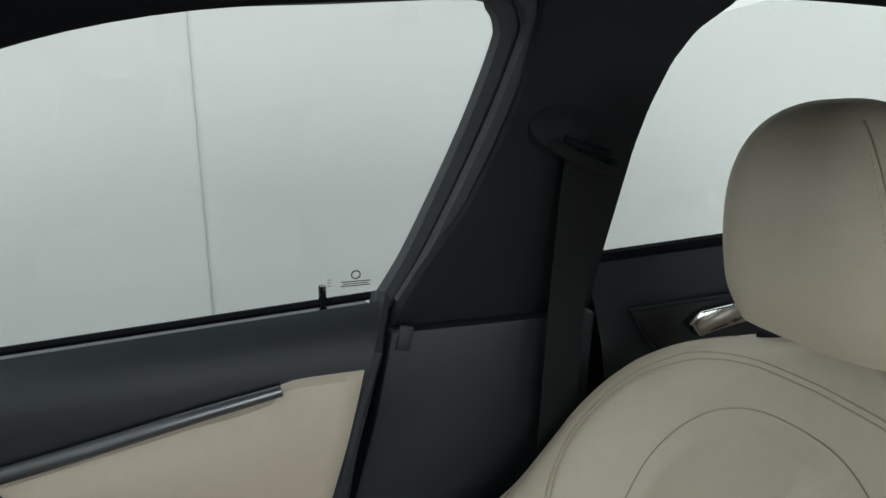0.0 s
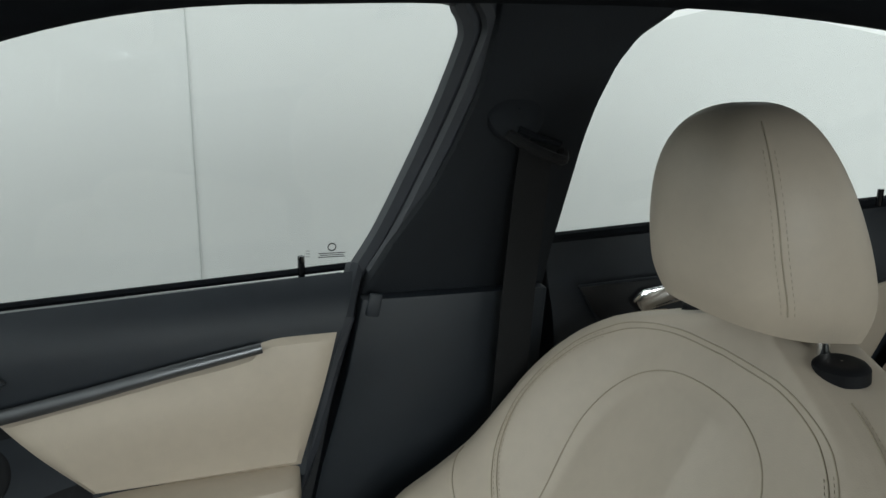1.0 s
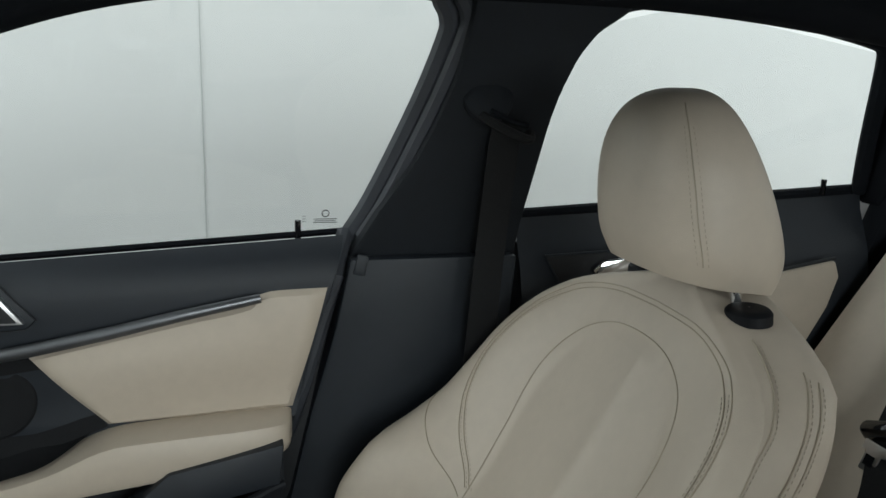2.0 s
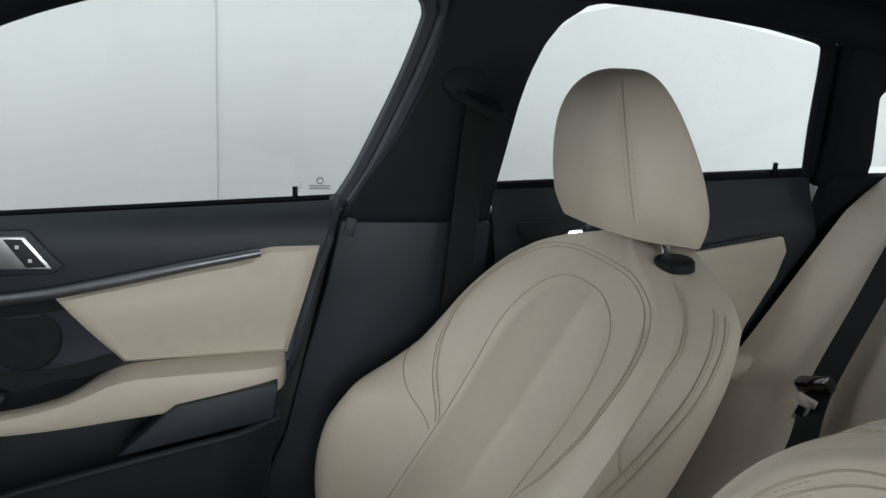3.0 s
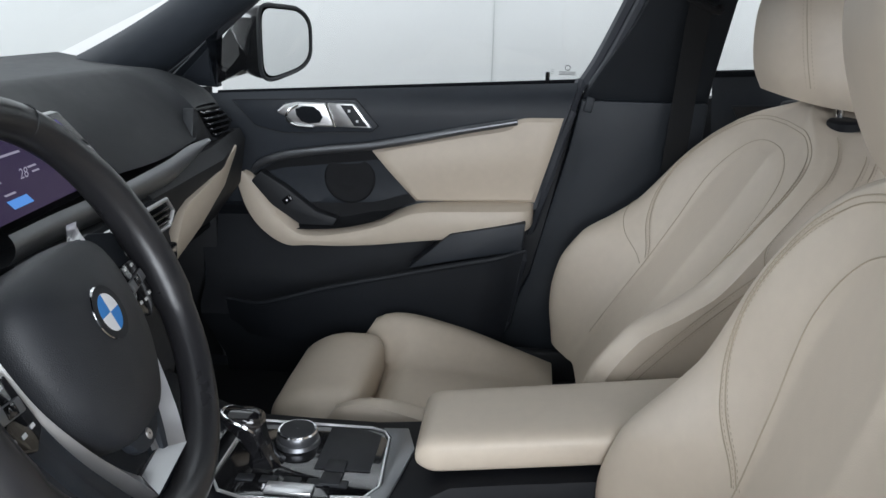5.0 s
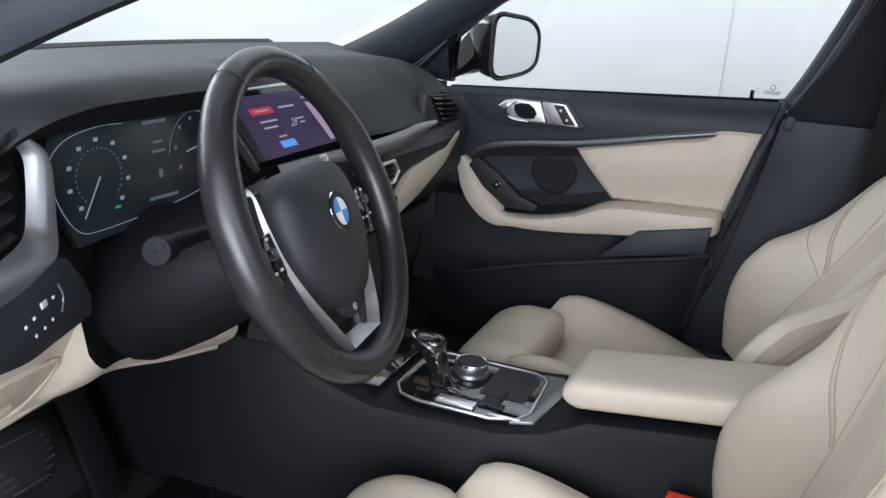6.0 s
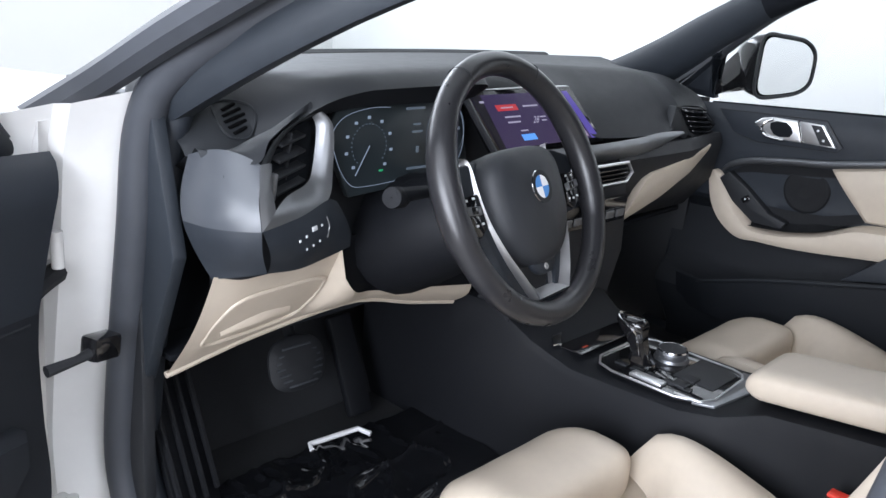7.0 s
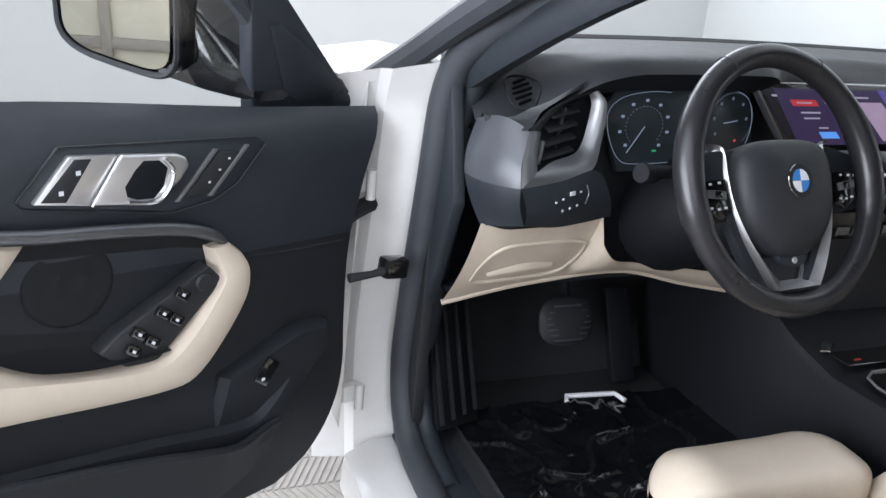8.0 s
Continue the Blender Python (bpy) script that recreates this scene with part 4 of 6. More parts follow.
    tri = [(1.075, 0.890), (0.957, 0.880), (0.957, 0.985), (0.93, 1.005)] if s > 0 else [(1.156, 0.866), (0.957, 0.872), (0.905, 1.055), (0.944, 1.055)]
    cp = P("corner_cover", plate([(s * (xg(z) - 0.022), y, z) for y, z in tri], (s * 0.03, 0, 0), 0.005), BLACK, None, "black mirror corner cover")
    P("tweeter_cover", plate([(s * (xg(z) - 0.026), y, z) for y, z in ([(1.035, 0.898), (0.968, 0.895), (0.960, 0.965)] if s > 0 else [(1.107, 0.902), (1.091, 0.886), (1.028, 0.885), (1.003, 0.901), (0.948, 0.998), (0.964, 1.000), (1.035, 0.956)])], (s * 0.006, 0, 0), 0.003), BLACK, cp)
    P("lock_pin", tube([(s * 0.742, 0.271, 0.905), (s * 0.740, 0.271, 0.934)], 0.0045, 8), GLOSSB, None, "black lock pin")
    # print on the glass
    P("glass_print", tube([(s * (xg(0.943 + 0.005 * math.sin(a)) - 0.001), 0.232 + 0.005 * math.cos(a), 0.943 + 0.005 * math.sin(a)) for a in (math.pi * k / 8 for k in range(16))], 0.0008, 4, closed=True), PRINT)
    for y, z, w, h in [(0.232, 0.9345, 0.034, 0.0012), (0.232, 0.9318, 0.030, 0.0010), (0.232, 0.9292, 0.034, 0.0012), (0.262, 0.939, 0.005, 0.0008), (0.262, 0.935, 0.005, 0.0008), (0.262, 0.931, 0.005, 0.0008)]:
        P("glass_print", plate([(s * (xg(z + b) - 0.001), y + a, z + b) for a, b in [(-w / 2, -h / 2), (w / 2, -h / 2), (w / 2, h / 2), (-w / 2, h / 2)]], (s * 0.0004, 0, 0), 0), PRINT, None)
    # mirror
    P("mirror_arm", loft([[(s * x, y + a * 0.03, z + b * h) for a, b in [(-1, -0.6), (-0.6, -1), (0.6, -1), (1, -0.6), (1, 0.6), (0.6, 1), (-0.6, 1), (-1, 0.6)]] for x, y, z, h in ([(0.745, 0.97, 0.905, 0.014), (0.775, 0.96, 0.918, 0.022), (0.81, 0.94, 0.945, 0.042), (0.86, 0.92, 0.968, 0.06)] if s > 0 else [(0.735, 0.98, 0.908, 0.016), (0.765, 0.960, 0.926, 0.032), (0.80, 0.935, 0.958, 0.058), (0.86, 0.905, 0.988, 0.076)])]), GLOSSB, None, "black mirror arm")

    def shellf(u, v):
        a = 2 * math.pi * u
        c, q = math.cos(a), math.sin(a)
        k = math.cos(v * math.pi / 2) ** 0.6 if v < 1 else 0
        mx, mz = (0.895, 0.970) if s > 0 else (0.915, 0.994)
        dz = (0.074 - 0.010 * c) * k * math.copysign(abs(q) ** 0.42, q)
        return (s * (mx + 0.120 * k * math.copysign(abs(c) ** 0.38, c)), 0.850 - 0.024 * c + 0.11 * v, mz + dz - (0.010 if q > 0 else -0.004) * c * k)
    P("mirror_shell", grid(shellf, 32, 10, close_u=True), GLOSSB, None, "glossy black mirror shell")
    mg = [shellf(k / 32, 0) for k in range(32)]
    c = Vector((s * (0.895 if s > 0 else 0.915), 0.850, 0.970 if s > 0 else 0.994))
    P("mirror_glass", plate([c + (Vector(p) - c) * 0.90 + Vector((0, -0.001, 0)) for p in mg], (0, 0.006, 0), 0.0), MIRROR, None, "side mirror glass")
    P("mirror_rim", tube(mg, 0.0045, 6, closed=True, up=(0, 1, 0)), MATTEB, None)
    return d


front_door(1, (0.80, 1.02, 0.30))
ddoor = front_door(-1, (-0.85, 0.97, 0.30))
ddoor.rotation_euler = (0, 0, radians(-62))
ddoor.location = (-0.85 - 0.25, 0.97 + 0.068, 0.288)

# rear door on the passenger's side
rd = thing("rear_door", (0.72, -0.3, 0.3), "shut rear door with cream and black lining", "car door")
R = lambda n, bm, m, par=None, l="": part(n, bm, m, par or rd, l)
rear_low = lambda y: 0.925 + 0.06 * (0.2 - y)
R("door_lining", grid(lambda u, v: (0.735 - 0.04 * sstep(1, 0.8, v) - 0.02 * (1 - v), -0.05 - 0.60 * u, 0.35 + (rear_low(-0.05 - 0.6 * u) - 0.005 - 0.35) * v), 20, 20), BLACK, None, "black door lining")
R("leather_insert", plate([(0.672, y, z) for y, z in [(-0.10, 0.80), (-0.34, 0.828), (-0.57, 0.866), (-0.580, 0.84), (-0.565, 0.79), (-0.515, 0.70), (-0.50, 0.64), (-0.14, 0.62)]], (0.012, 0, 0), 0.004), LEATHER, None, "cream leather insert")
R("armrest", rbox((0.655, -0.32, 0.645), (0.08, 0.40, 0.05), 0.02, (0, 0, 0), 3), LEATHER, None, "cream leather armrest")
R("trim_strip", tube([(0.670, -0.10, 0.810), (0.670, -0.34, 0.836), (0.670, -0.565, 0.872)], 0.003, 8, smooth=4), MATTEB)
R("handle_surround", plate([(0.692, y, z) for y, z in [(-0.083, 0.884), (-0.27, 0.893), (-0.27, 0.815), (-0.135, 0.818), (-0.108, 0.842)]], (0.006, 0, 0), 0.002), MATTEB)
R("surround_groove", tube([(0.6905, y, z) for y, z in [(-0.083, 0.884), (-0.27, 0.893), (-0.27, 0.815), (-0.135, 0.818), (-0.108, 0.842)]], 0.0022, 6, closed=True), BLACK)
R("door_handle", plate([(0.680, y, z) for y, z in [(-0.156, 0.862), (-0.172, 0.877), (-0.215, 0.882), (-0.245, 0.880), (-0.240, 0.858), (-0.200, 0.851), (-0.172, 0.844)]], (0.010, 0, 0), 0.003), CHROME, None, "chrome inside door handle")
rg = [(-0.052, 0.935), (-0.067, 1.064), (-0.086, 1.14), (-0.108, 1.187), (-0.143, 1.216), (-0.212, 1.232), (-0.308, 1.229), (-0.443, 1.209), (-0.571, 1.189), (-0.584, 1.176), (-0.613, 1.053), (-0.630, 0.970)]
pane = R("window_pane", plate([(xg(z), y, z) for y, z in rg], (0.004, 0, 0), 0), GLASS, None, "clear side window")
pane.visible_shadow = False
R("window_frame", tube([(xg(z) - 0.006, y, z) for y, z in [(-0.040, 0.94), (-0.054, 1.066), (-0.073, 1.148), (-0.098, 1.204), (-0.140, 1.236), (-0.212, 1.248), (-0.308, 1.245), (-0.443, 1.226), (-0.545, 1.208), (-0.576, 1.196), (-0.590, 1.168), (-0.618, 1.053), (-0.642, 0.970)]], 0.013, 8, up=(1, 0, 0.3), smooth=3), DARK)
R("belt_seal", tube([(0.742, -0.05, 0.937), (0.738, -0.635, 0.971)], 0.009, 8), DARK)
R("lock_pin", tube([(0.725, -0.57, 0.965), (0.724, -0.57, 0.99)], 0.0045, 8), GLOSSB, None, "black lock pin")
qp = part("quarter_window", plate([(xg(z), y, z) for y, z in [(-0.735, 0.985), (-0.695, 1.12), (-0.72, 1.16), (-0.90, 1.08), (-0.88, 0.99)]], (0.004, 0, 0), 0), GLASS, car, "small fixed rear side window")
qp.visible_shadow = False

# ---- dashboard ----
dash = thing("dashboard", (0, 1.05, 0.55), "black dashboard with cream lower panels and metal trim", "dashboard")
D = lambda n, bm, m, par=None, l="": part(n, bm, m, par or dash, l)
EDGE = [  # x, front edge y, front edge z, crest y, crest z
    (-0.745, 0.915, 0.866, 0.985, 0.900), (-0.72, 0.900, 0.867, 0.985, 0.922), (-0.69, 0.896, 0.869, 0.983, 0.938), (-0.655, 0.896, 0.872, 0.980, 0.948), (-0.63, 0.874, 0.894, 0.962, 0.955), (-0.605, 0.845, 0.926, 0.930, 0.962), (-0.57, 0.828, 0.945, 0.905, 0.968), (-0.52, 0.818, 0.955, 0.90, 0.973),
    (-0.32, 0.812, 0.959, 0.90, 0.977), (-0.26, 0.850, 0.948, 0.92, 0.974), (-0.21, 0.896, 0.936, 0.945, 0.972), (-0.12, 0.900, 0.922, 0.955, 0.970), (0.02, 0.888, 0.880, 0.98, 0.967), (0.12, 0.876, 0.838, 0.985, 0.962),
    (0.25, 0.870, 0.833, 0.99, 0.957), (0.40, 0.874, 0.838, 0.99, 0.951), (0.43, 0.886, 0.886, 0.995, 0.948), (0.54, 0.900, 0.880, 1.00, 0.938), (0.66, 0.93, 0.858, 1.02, 0.915)]


def pad(u, v):
    x = -0.745 + 1.405 * u
    fy, fz, cy, cz = lerp_keys(EDGE, x)
    wy, wz = 1.325 - 0.12 * (x / 0.68) ** 2 + 0.045 * x / 0.68, 0.952
    g = 1 - 0.85 * sstep(0.05, 0.14, x)
    p0, p1, p2, p3 = Vector((x, fy + 0.045 * g, fz - 0.034 * g)), Vector((x, fy - 0.004, fz - 0.002)), Vector((x, cy, cz)), Vector((x, wy, wz))
    if v < 0.12:
        return p0.lerp(p1, v / 0.12)
    t = (v - 0.12) / 0.88
    if t < 0.45:
        k = t / 0.45
        return p1.lerp(p2, k) + Vector((0, -0.012, 0.012)) * math.sin(math.pi * k) * (1 - k * 0.5) * (0.55 + 0.45 * sstep(-0.66, -0.60, x))
    return p2.lerp(p3, (t - 0.45) / 0.55)


# the undercut's shade is put into the lip's darker material
D("pad_lip", grid(lambda u, v: pad(u, 0.12 * v) + Vector((0, 0.0006, 0)), 90, 4), DARK, None, "underside lip of the dashboard pad, darkened for shade")
D("dash_pad", grid(lambda u, v: pad(u, 0.12 + 0.88 * v), 90, 26), SOFT, None, "soft grey-black grained dashboard pad")
# facia behind the openings
D("facia", grid(lambda u, v: (-0.70 + 1.36 * u, lerp_keys([(-0.70, 0.93), (-0.55, 0.90), (0.1, 0.91), (0.66, 0.96)], -0.70 + 1.36 * u)[0] + 0.02 * v, 0.668 + 0.232 * v), 30, 8), MATTEB, None, "matte black facia")

# instrument display
def cy_at(x, z):
    return 0.868 + 0.022 * (x + 0.556) / 0.31 + 0.10 * (z - 0.80) - 0.004


cl = D("instrument_display", plate([(x, cy_at(x, z) + 0.003, z) for x, z in [(-0.556, 0.885), (-0.53, 0.922), (-0.27, 0.932), (-0.245, 0.82), (-0.29, 0.800), (-0.515, 0.793)]], (0, 0.012, 0), 0.002), mat("display_glass", (0.022, 0.029, 0.033), 0.32, var=0.0), None, "dark glass instrument display")
NEEDLE = glow("dial_light", (0.55, 0.66, 0.80), 0.33)
DIM = glow("dial_dim", (0.30, 0.38, 0.46), 0.22)
GREEN = glow("tell_tale_green", (0.05, 0.5, 0.2), 0.5)
REDL = glow("tell_tale_red", (0.8, 0.1, 0.08), 0.5)


D("dial_outline", tube([(x, cy_at(x, z), z) for x, z in [(-0.43, 0.916), (-0.47, 0.917), (-0.52, 0.908), (-0.545, 0.885), (-0.538, 0.845), (-0.515, 0.812), (-0.48, 0.806), (-0.40, 0.808), (-0.33, 0.812), (-0.28, 0.822), (-0.262, 0.845), (-0.26, 0.88), (-0.275, 0.91), (-0.31, 0.922)]], 0.0005, 5, smooth=4), NEEDLE, cl)
for k in range(9):
    a = radians(225 - 34 * k)
    x, z = -0.475 + 0.046 * math.cos(a), 0.864 + 0.040 * math.sin(a)
    D("dial_mark", rbox((x, cy_at(x, z), z), (0.0055, 0.001, 0.0042), 0), NEEDLE, cl)
for k in range(24):
    a = radians(225 - 11.5 * k)
    x, z = -0.475 + 0.035 * math.cos(a), 0.864 + 0.031 * math.sin(a)
    D("dial_tick", rbox((x, cy_at(x, z), z), (0.0018, 0.001, 0.0018), 0), DIM, cl)
D("needle", tube([(-0.475, cy_at(-0.475, 0.864) - 0.001, 0.864), (-0.505, cy_at(-0.505, 0.822) - 0.001, 0.824)], 0.001, 5), NEEDLE, cl)
for k in range(6):
    a = radians(215 - 42 * k)
    x, z = -0.305 + 0.034 * math.cos(a), 0.872 + 0.036 * math.sin(a)
    D("dial_mark", rbox((x, cy_at(x, z), z), (0.004, 0.001, 0.005), 0), DIM, cl)
D("dial_outline", tube([(-0.305 + 0.047 * math.cos(a), cy_at(-0.305 + 0.047 * math.cos(a), 0.870), 0.870 + 0.048 * math.sin(a)) for a in (radians(-60 + 15 * k) for k in range(17))], 0.0005, 5), DIM, cl)
D("needle", tube([(-0.318, cy_at(-0.318, 0.868), 0.868), (-0.290, cy_at(-0.29, 0.872), 0.872)], 0.0009, 5), NEEDLE, cl)
for x, z, w, h, m in [(-0.375, 0.912, 0.04, 0.004, DIM), (-0.372, 0.888, 0.016, 0.003, DIM), (-0.372, 0.877, 0.022, 0.003, DIM), (-0.372, 0.85, 0.006, 0.010, DIM), (-0.37, 0.822, 0.05, 0.004, DIM), (-0.452, 0.826, 0.008, 0.003, GREEN), (-0.29, 0.84, 0.004, 0.004, REDL)]:
    D("readout", rbox((x, cy_at(x, z), z), (w, 0.001, h), 0), m, cl)

# central screen
SCR = [(-0.268, 0.929), (0.000, 0.929), (0.118, 0.838), (-0.185, 0.836)]
sy = lambda x, z: 0.870 + 0.02 * (x + 0.2) + 0.10 * (z - 0.83)
sc = D("screen_housing", plate([(x, sy(x, z), z) for x, z in [(-0.284, 0.937), (0.012, 0.937), (0.138, 0.828), (-0.195, 0.826)]], (0, 0.02, 0.002), 0.002), GLOSSB, None, "black glass screen housing")
D("screen_edge", tube([(x, sy(x, z) - 0.004, z) for x, z in [(-0.288, 0.935), (-0.250, 0.888), (-0.200, 0.828)]], 0.006, 8), SATIN, sc)


def on_screen(a, b, lift):
    (x0, z0), (x1, z1), (x2, z2), (x3, z3) = SCR
    x, z = (x3 + (x2 - x3) * a) * (1 - b) + (x0 + (x1 - x0) * a) * b, (z3 + (z2 - z3) * a) * (1 - b) + (z0 + (z1 - z0) * a) * b
    return Vector((x, sy(x, z) - 0.0012 - lift, z))


def screen_patch(name, corners, lift, m):
    return D(name, plate([on_screen(a, b, lift) for a, b in corners], (0, 0.0004, 0), 0), m, sc)


BOX = lambda a0, a1, b0, b1: [(a0, b0), (a1, b0), (a1, b1), (a0, b1)]
screen_patch("display", BOX(0, 1, 0, 1), 0.0, glow("display_violet", (0.045, 0.027, 0.085), 0.65))
screen_patch("display_side", [(0.92, 0.0), (1.0, 0.0), (1.0, 1.0), (0.94, 1.0)], 0.0005, glow("display_purple", (0.10, 0.07, 0.34), 0.8))
screen_patch("display_dark", [(0.0, 0.0), (0.05, 0.0), (0.09, 1.0), (0.0, 1.0)], 0.0005, glow("display_black", (0.01, 0.008, 0.02), 0.3))
screen_patch("display_button", BOX(0.17, 0.37, 0.70, 0.81), 0.001, glow("display_red", (0.70, 0.05, 0.06), 0.6))
screen_patch("display_button", BOX(0.25, 0.38, 0.12, 0.24), 0.001, glow("display_blue", (0.12, 0.35, 0.85), 0.9))
screen_patch("display_map", BOX(0.70, 0.90, 0.06, 0.78), 0.001, glow("display_pink", (0.55, 0.40, 0.54), 0.62))
TXT = glow("display_text", (0.55, 0.50, 0.62), 0.6)
for a0, a1, b, h in [(0.43, 0.58, 0.75, 0.028), (0.21, 0.33, 0.745, 0.025), (0.20, 0.35, 0.57, 0.028), (0.20, 0.32, 0.47, 0.028), (0.53, 0.59, 0.53, 0.024), (0.53, 0.58, 0.46, 0.024), (0.70, 0.82, 0.85, 0.03), (0.27, 0.34, 0.30, 0.024), (0.05, 0.09, 0.86, 0.035), (0.77, 0.81, 0.52, 0.06)]:
    screen_patch("display_line", BOX(a0, a1, b, b + h), 0.001, TXT)


def lettering(words, size, at, turn, m, parent):
    """Flat letters of the built-in font as a mesh part."""
    cu = bpy.data.curves.new("lettering", "FONT")
    cu.body, cu.size, cu.align_x, cu.align_y = words, size, "CENTER", "CENTER"
    ob = bpy.data.objects.new("lettering", cu)
    me = bpy.data.meshes.new_from_object(ob)
    bpy.data.objects.remove(ob)
    bm = bmesh.new()
    bm.from_mesh(me)
    bmesh.ops.transform(bm, matrix=pose(*at, *turn), verts=bm.verts)
    return part("lettering", bm, m, parent)


c28 = on_screen(0.475, 0.49, 0.0015)
lettering("28", 0.017, c28, (84, 0, 0), TXT, sc)

# left air vent in its metal frame
vt = D("air_vent", plate([(-0.575, 0.884, 0.908), (-0.580, 0.872, 0.85), (-0.601, 0.858, 0.822), (-0.685, 0.820, 0.820), (-0.690, 0.828, 0.85), (-0.655, 0.855, 0.89)], (0, 0.02, 0), 0.002), DARK, None, "black slatted air vent")


def band(a, b, n=8, puff=(0, -0.004, 0.002)):
    pa, pb = smooth_path(a, n), smooth_path(b, n)
    return grid(lambda u, v: pa[round(u * (len(pa) - 1))].lerp(pb[round(u * (len(pb) - 1))], v) + Vector(puff) * math.sin(math.pi * v), len(pa) - 1, 8)


BAR_OUT = [(-0.726, 0.771, 0.799), (-0.723, 0.782, 0.835), (-0.710, 0.800, 0.872)]
BAR_IN = [(-0.697, 0.786, 0.818), (-0.694, 0.798, 0.842), (-0.684, 0.815, 0.868)]
D("vent_frame", band([(-0.577, 0.858, 0.921), (-0.563, 0.850, 0.900), (-0.571, 0.838, 0.845), (-0.590, 0.822, 0.810), (-0.655, 0.794, 0.802), (-0.726, 0.771, 0.799)], [(-0.586, 0.868, 0.913), (-0.582, 0.863, 0.896), (-0.594, 0.852, 0.850), (-0.612, 0.840, 0.831), (-0.662, 0.812, 0.826), (-0.697, 0.786, 0.818)]), GREYM, None, "grey metal vent frame")
D("vent_frame", band(BAR_OUT, BAR_IN), GREYM, None, "grey metal vent frame")
D("vent_hood", band([(-0.710, 0.800, 0.872), (-0.672, 0.824, 0.897), (-0.625, 0.845, 0.913), (-0.577, 0.858, 0.921)], [(-0.684, 0.820, 0.866), (-0.655, 0.842, 0.886), (-0.620, 0.860, 0.902), (-0.586, 0.868, 0.913)]), SOFT, None, "dark vent hood")
D("vent_brow", band([pad((x + 0.745) / 1.405, 0.135) for x in (-0.738, -0.71, -0.68, -0.65, -0.625, -0.605)], [(-0.742, 0.880, 0.868), (-0.713, 0.806, 0.872), (-0.684, 0.821, 0.895), (-0.655, 0.833, 0.908), (-0.628, 0.841, 0.920), (-0.606, 0.846, 0.9265)], 8, (-0.003, -0.004, 0.0105)), SOFT, None, "rounded dashboard end over the vent")
for k in range(4):
    t = k / 3
    D("slat", rbox((-0.645 + 0.012 * t, 0.838 + 0.014 * t, 0.832 + 0.019 * k), (0.072 - 0.010 * t, 0.016, 0.004), 0.0015, (18, -6, 24)), MATTEB, vt)
D("vane", rbox((-0.640, 0.850, 0.860), (0.003, 0.012, 0.075), 0.0008, (0, 12, 20)), MATTEB, vt)
D("vent_wheel", rbox((-0.684, 0.812, 0.840), (0.006, 0.010, 0.034), 0.002, (0, 8, 10)), GREYM, vt)


# dashboard end towards the door: one rounded surface from the vent frame to the seal
END_IN = smooth_path([(-0.705, 0.790, 0.738), (-0.721, 0.777, 0.768), (-0.727, 0.771, 0.799), (-0.724, 0.782, 0.835), (-0.706, 0.803, 0.870)], 6)
END_OUT = smooth_path([(-0.747, 0.848, 0.722), (-0.758, 0.868, 0.755), (-0.763, 0.888, 0.790), (-0.758, 0.900, 0.826), (-0.743, 0.908, 0.867)], 6)


def dash_end(u, v):
    i = round(v * (len(END_IN) - 1))
    k = math.sin(math.pi * u ** 0.85)
    return END_IN[i].lerp(END_OUT[i], u) + Vector((-0.015, -0.003, 0.0)) * k * (0.40 + 0.60 * sstep(0.0, 0.45, v)) * (1 - 0.55 * sstep(0.55, 1.0, v)) + Vector((0, 0, 0.014)) * k * sstep(0.6, 1.0, v)


# light above and shade below are put into the two halves' colours
D("dash_end", grid(lambda u, v: dash_end(u, 0.5 + 0.5 * v), 18, 12), SHOULDER_LIT, None, "satin dashboard end below the side vent, lightened as lit")
D("dash_cheek", grid(lambda u, v: dash_end(u, 0.5 * v), 18, 12), BLACK, None, "lower cheek of the dashboard end, darkened as shaded")
D("side_cheek", plate([(-0.782, 0.93, 0.93), (-0.775, 0.89, 0.74), (-0.77, 0.99, 0.53), (-0.77, 1.2, 0.53), (-0.77, 1.2, 0.93)], (0.02, 0, 0), 0.004), PILLARP, None, "black dashboard side cover")


def pad_at(x, v, lift):
    p, q, r = (pad((x + dx + 0.745) / 1.405, v + dv) for dx, dv in ((0, 0), (0.004, 0), (0, 0.01)))
    n = (q - p).cross(r - p).normalized()
    return p + n * lift * (1 if n.z > 0 else -1)


sv = D("defroster_vent", tube([pad_at(x, v, 0.0012) for x, v in [(-0.688, 0.375), (-0.668, 0.392), (-0.645, 0.335), (-0.643, 0.260), (-0.657, 0.180), (-0.677, 0.180), (-0.690, 0.225)]], 0.0018, 6, closed=True, smooth=3), SOFT, None, "small side defroster vent with slanted slots")
for k in range(5):
    v = 0.218 + 0.033 * k
    w = (0.010, 0.0135, 0.0155, 0.0135, 0.010)[k]
    D("slot", tube([pad_at(-0.668 - w, v - 0.010, 0.0008), pad_at(-0.668, v, 0.0011), pad_at(-0.668 + w, v + 0.010, 0.0008)], [0.0030, 0.0036, 0.0030], 8, flat=0.7), VOID, sv)
D("under_dash", plate([(-0.74, 0.97, 0.56), (0.66, 0.96, 0.60), (0.66, 1.33, 0.60), (-0.74, 1.33, 0.56)], (0, 0, 0.01), 0.002), DARK, None, "black under-dash lining")
D("under_dash", plate([(-0.72, 1.02, 0.58), (0.66, 1.02, 0.60), (0.66, 1.06, 0.93), (-0.72, 1.06, 0.93)], (0, 0.01, 0), 0.002), DARK, None)
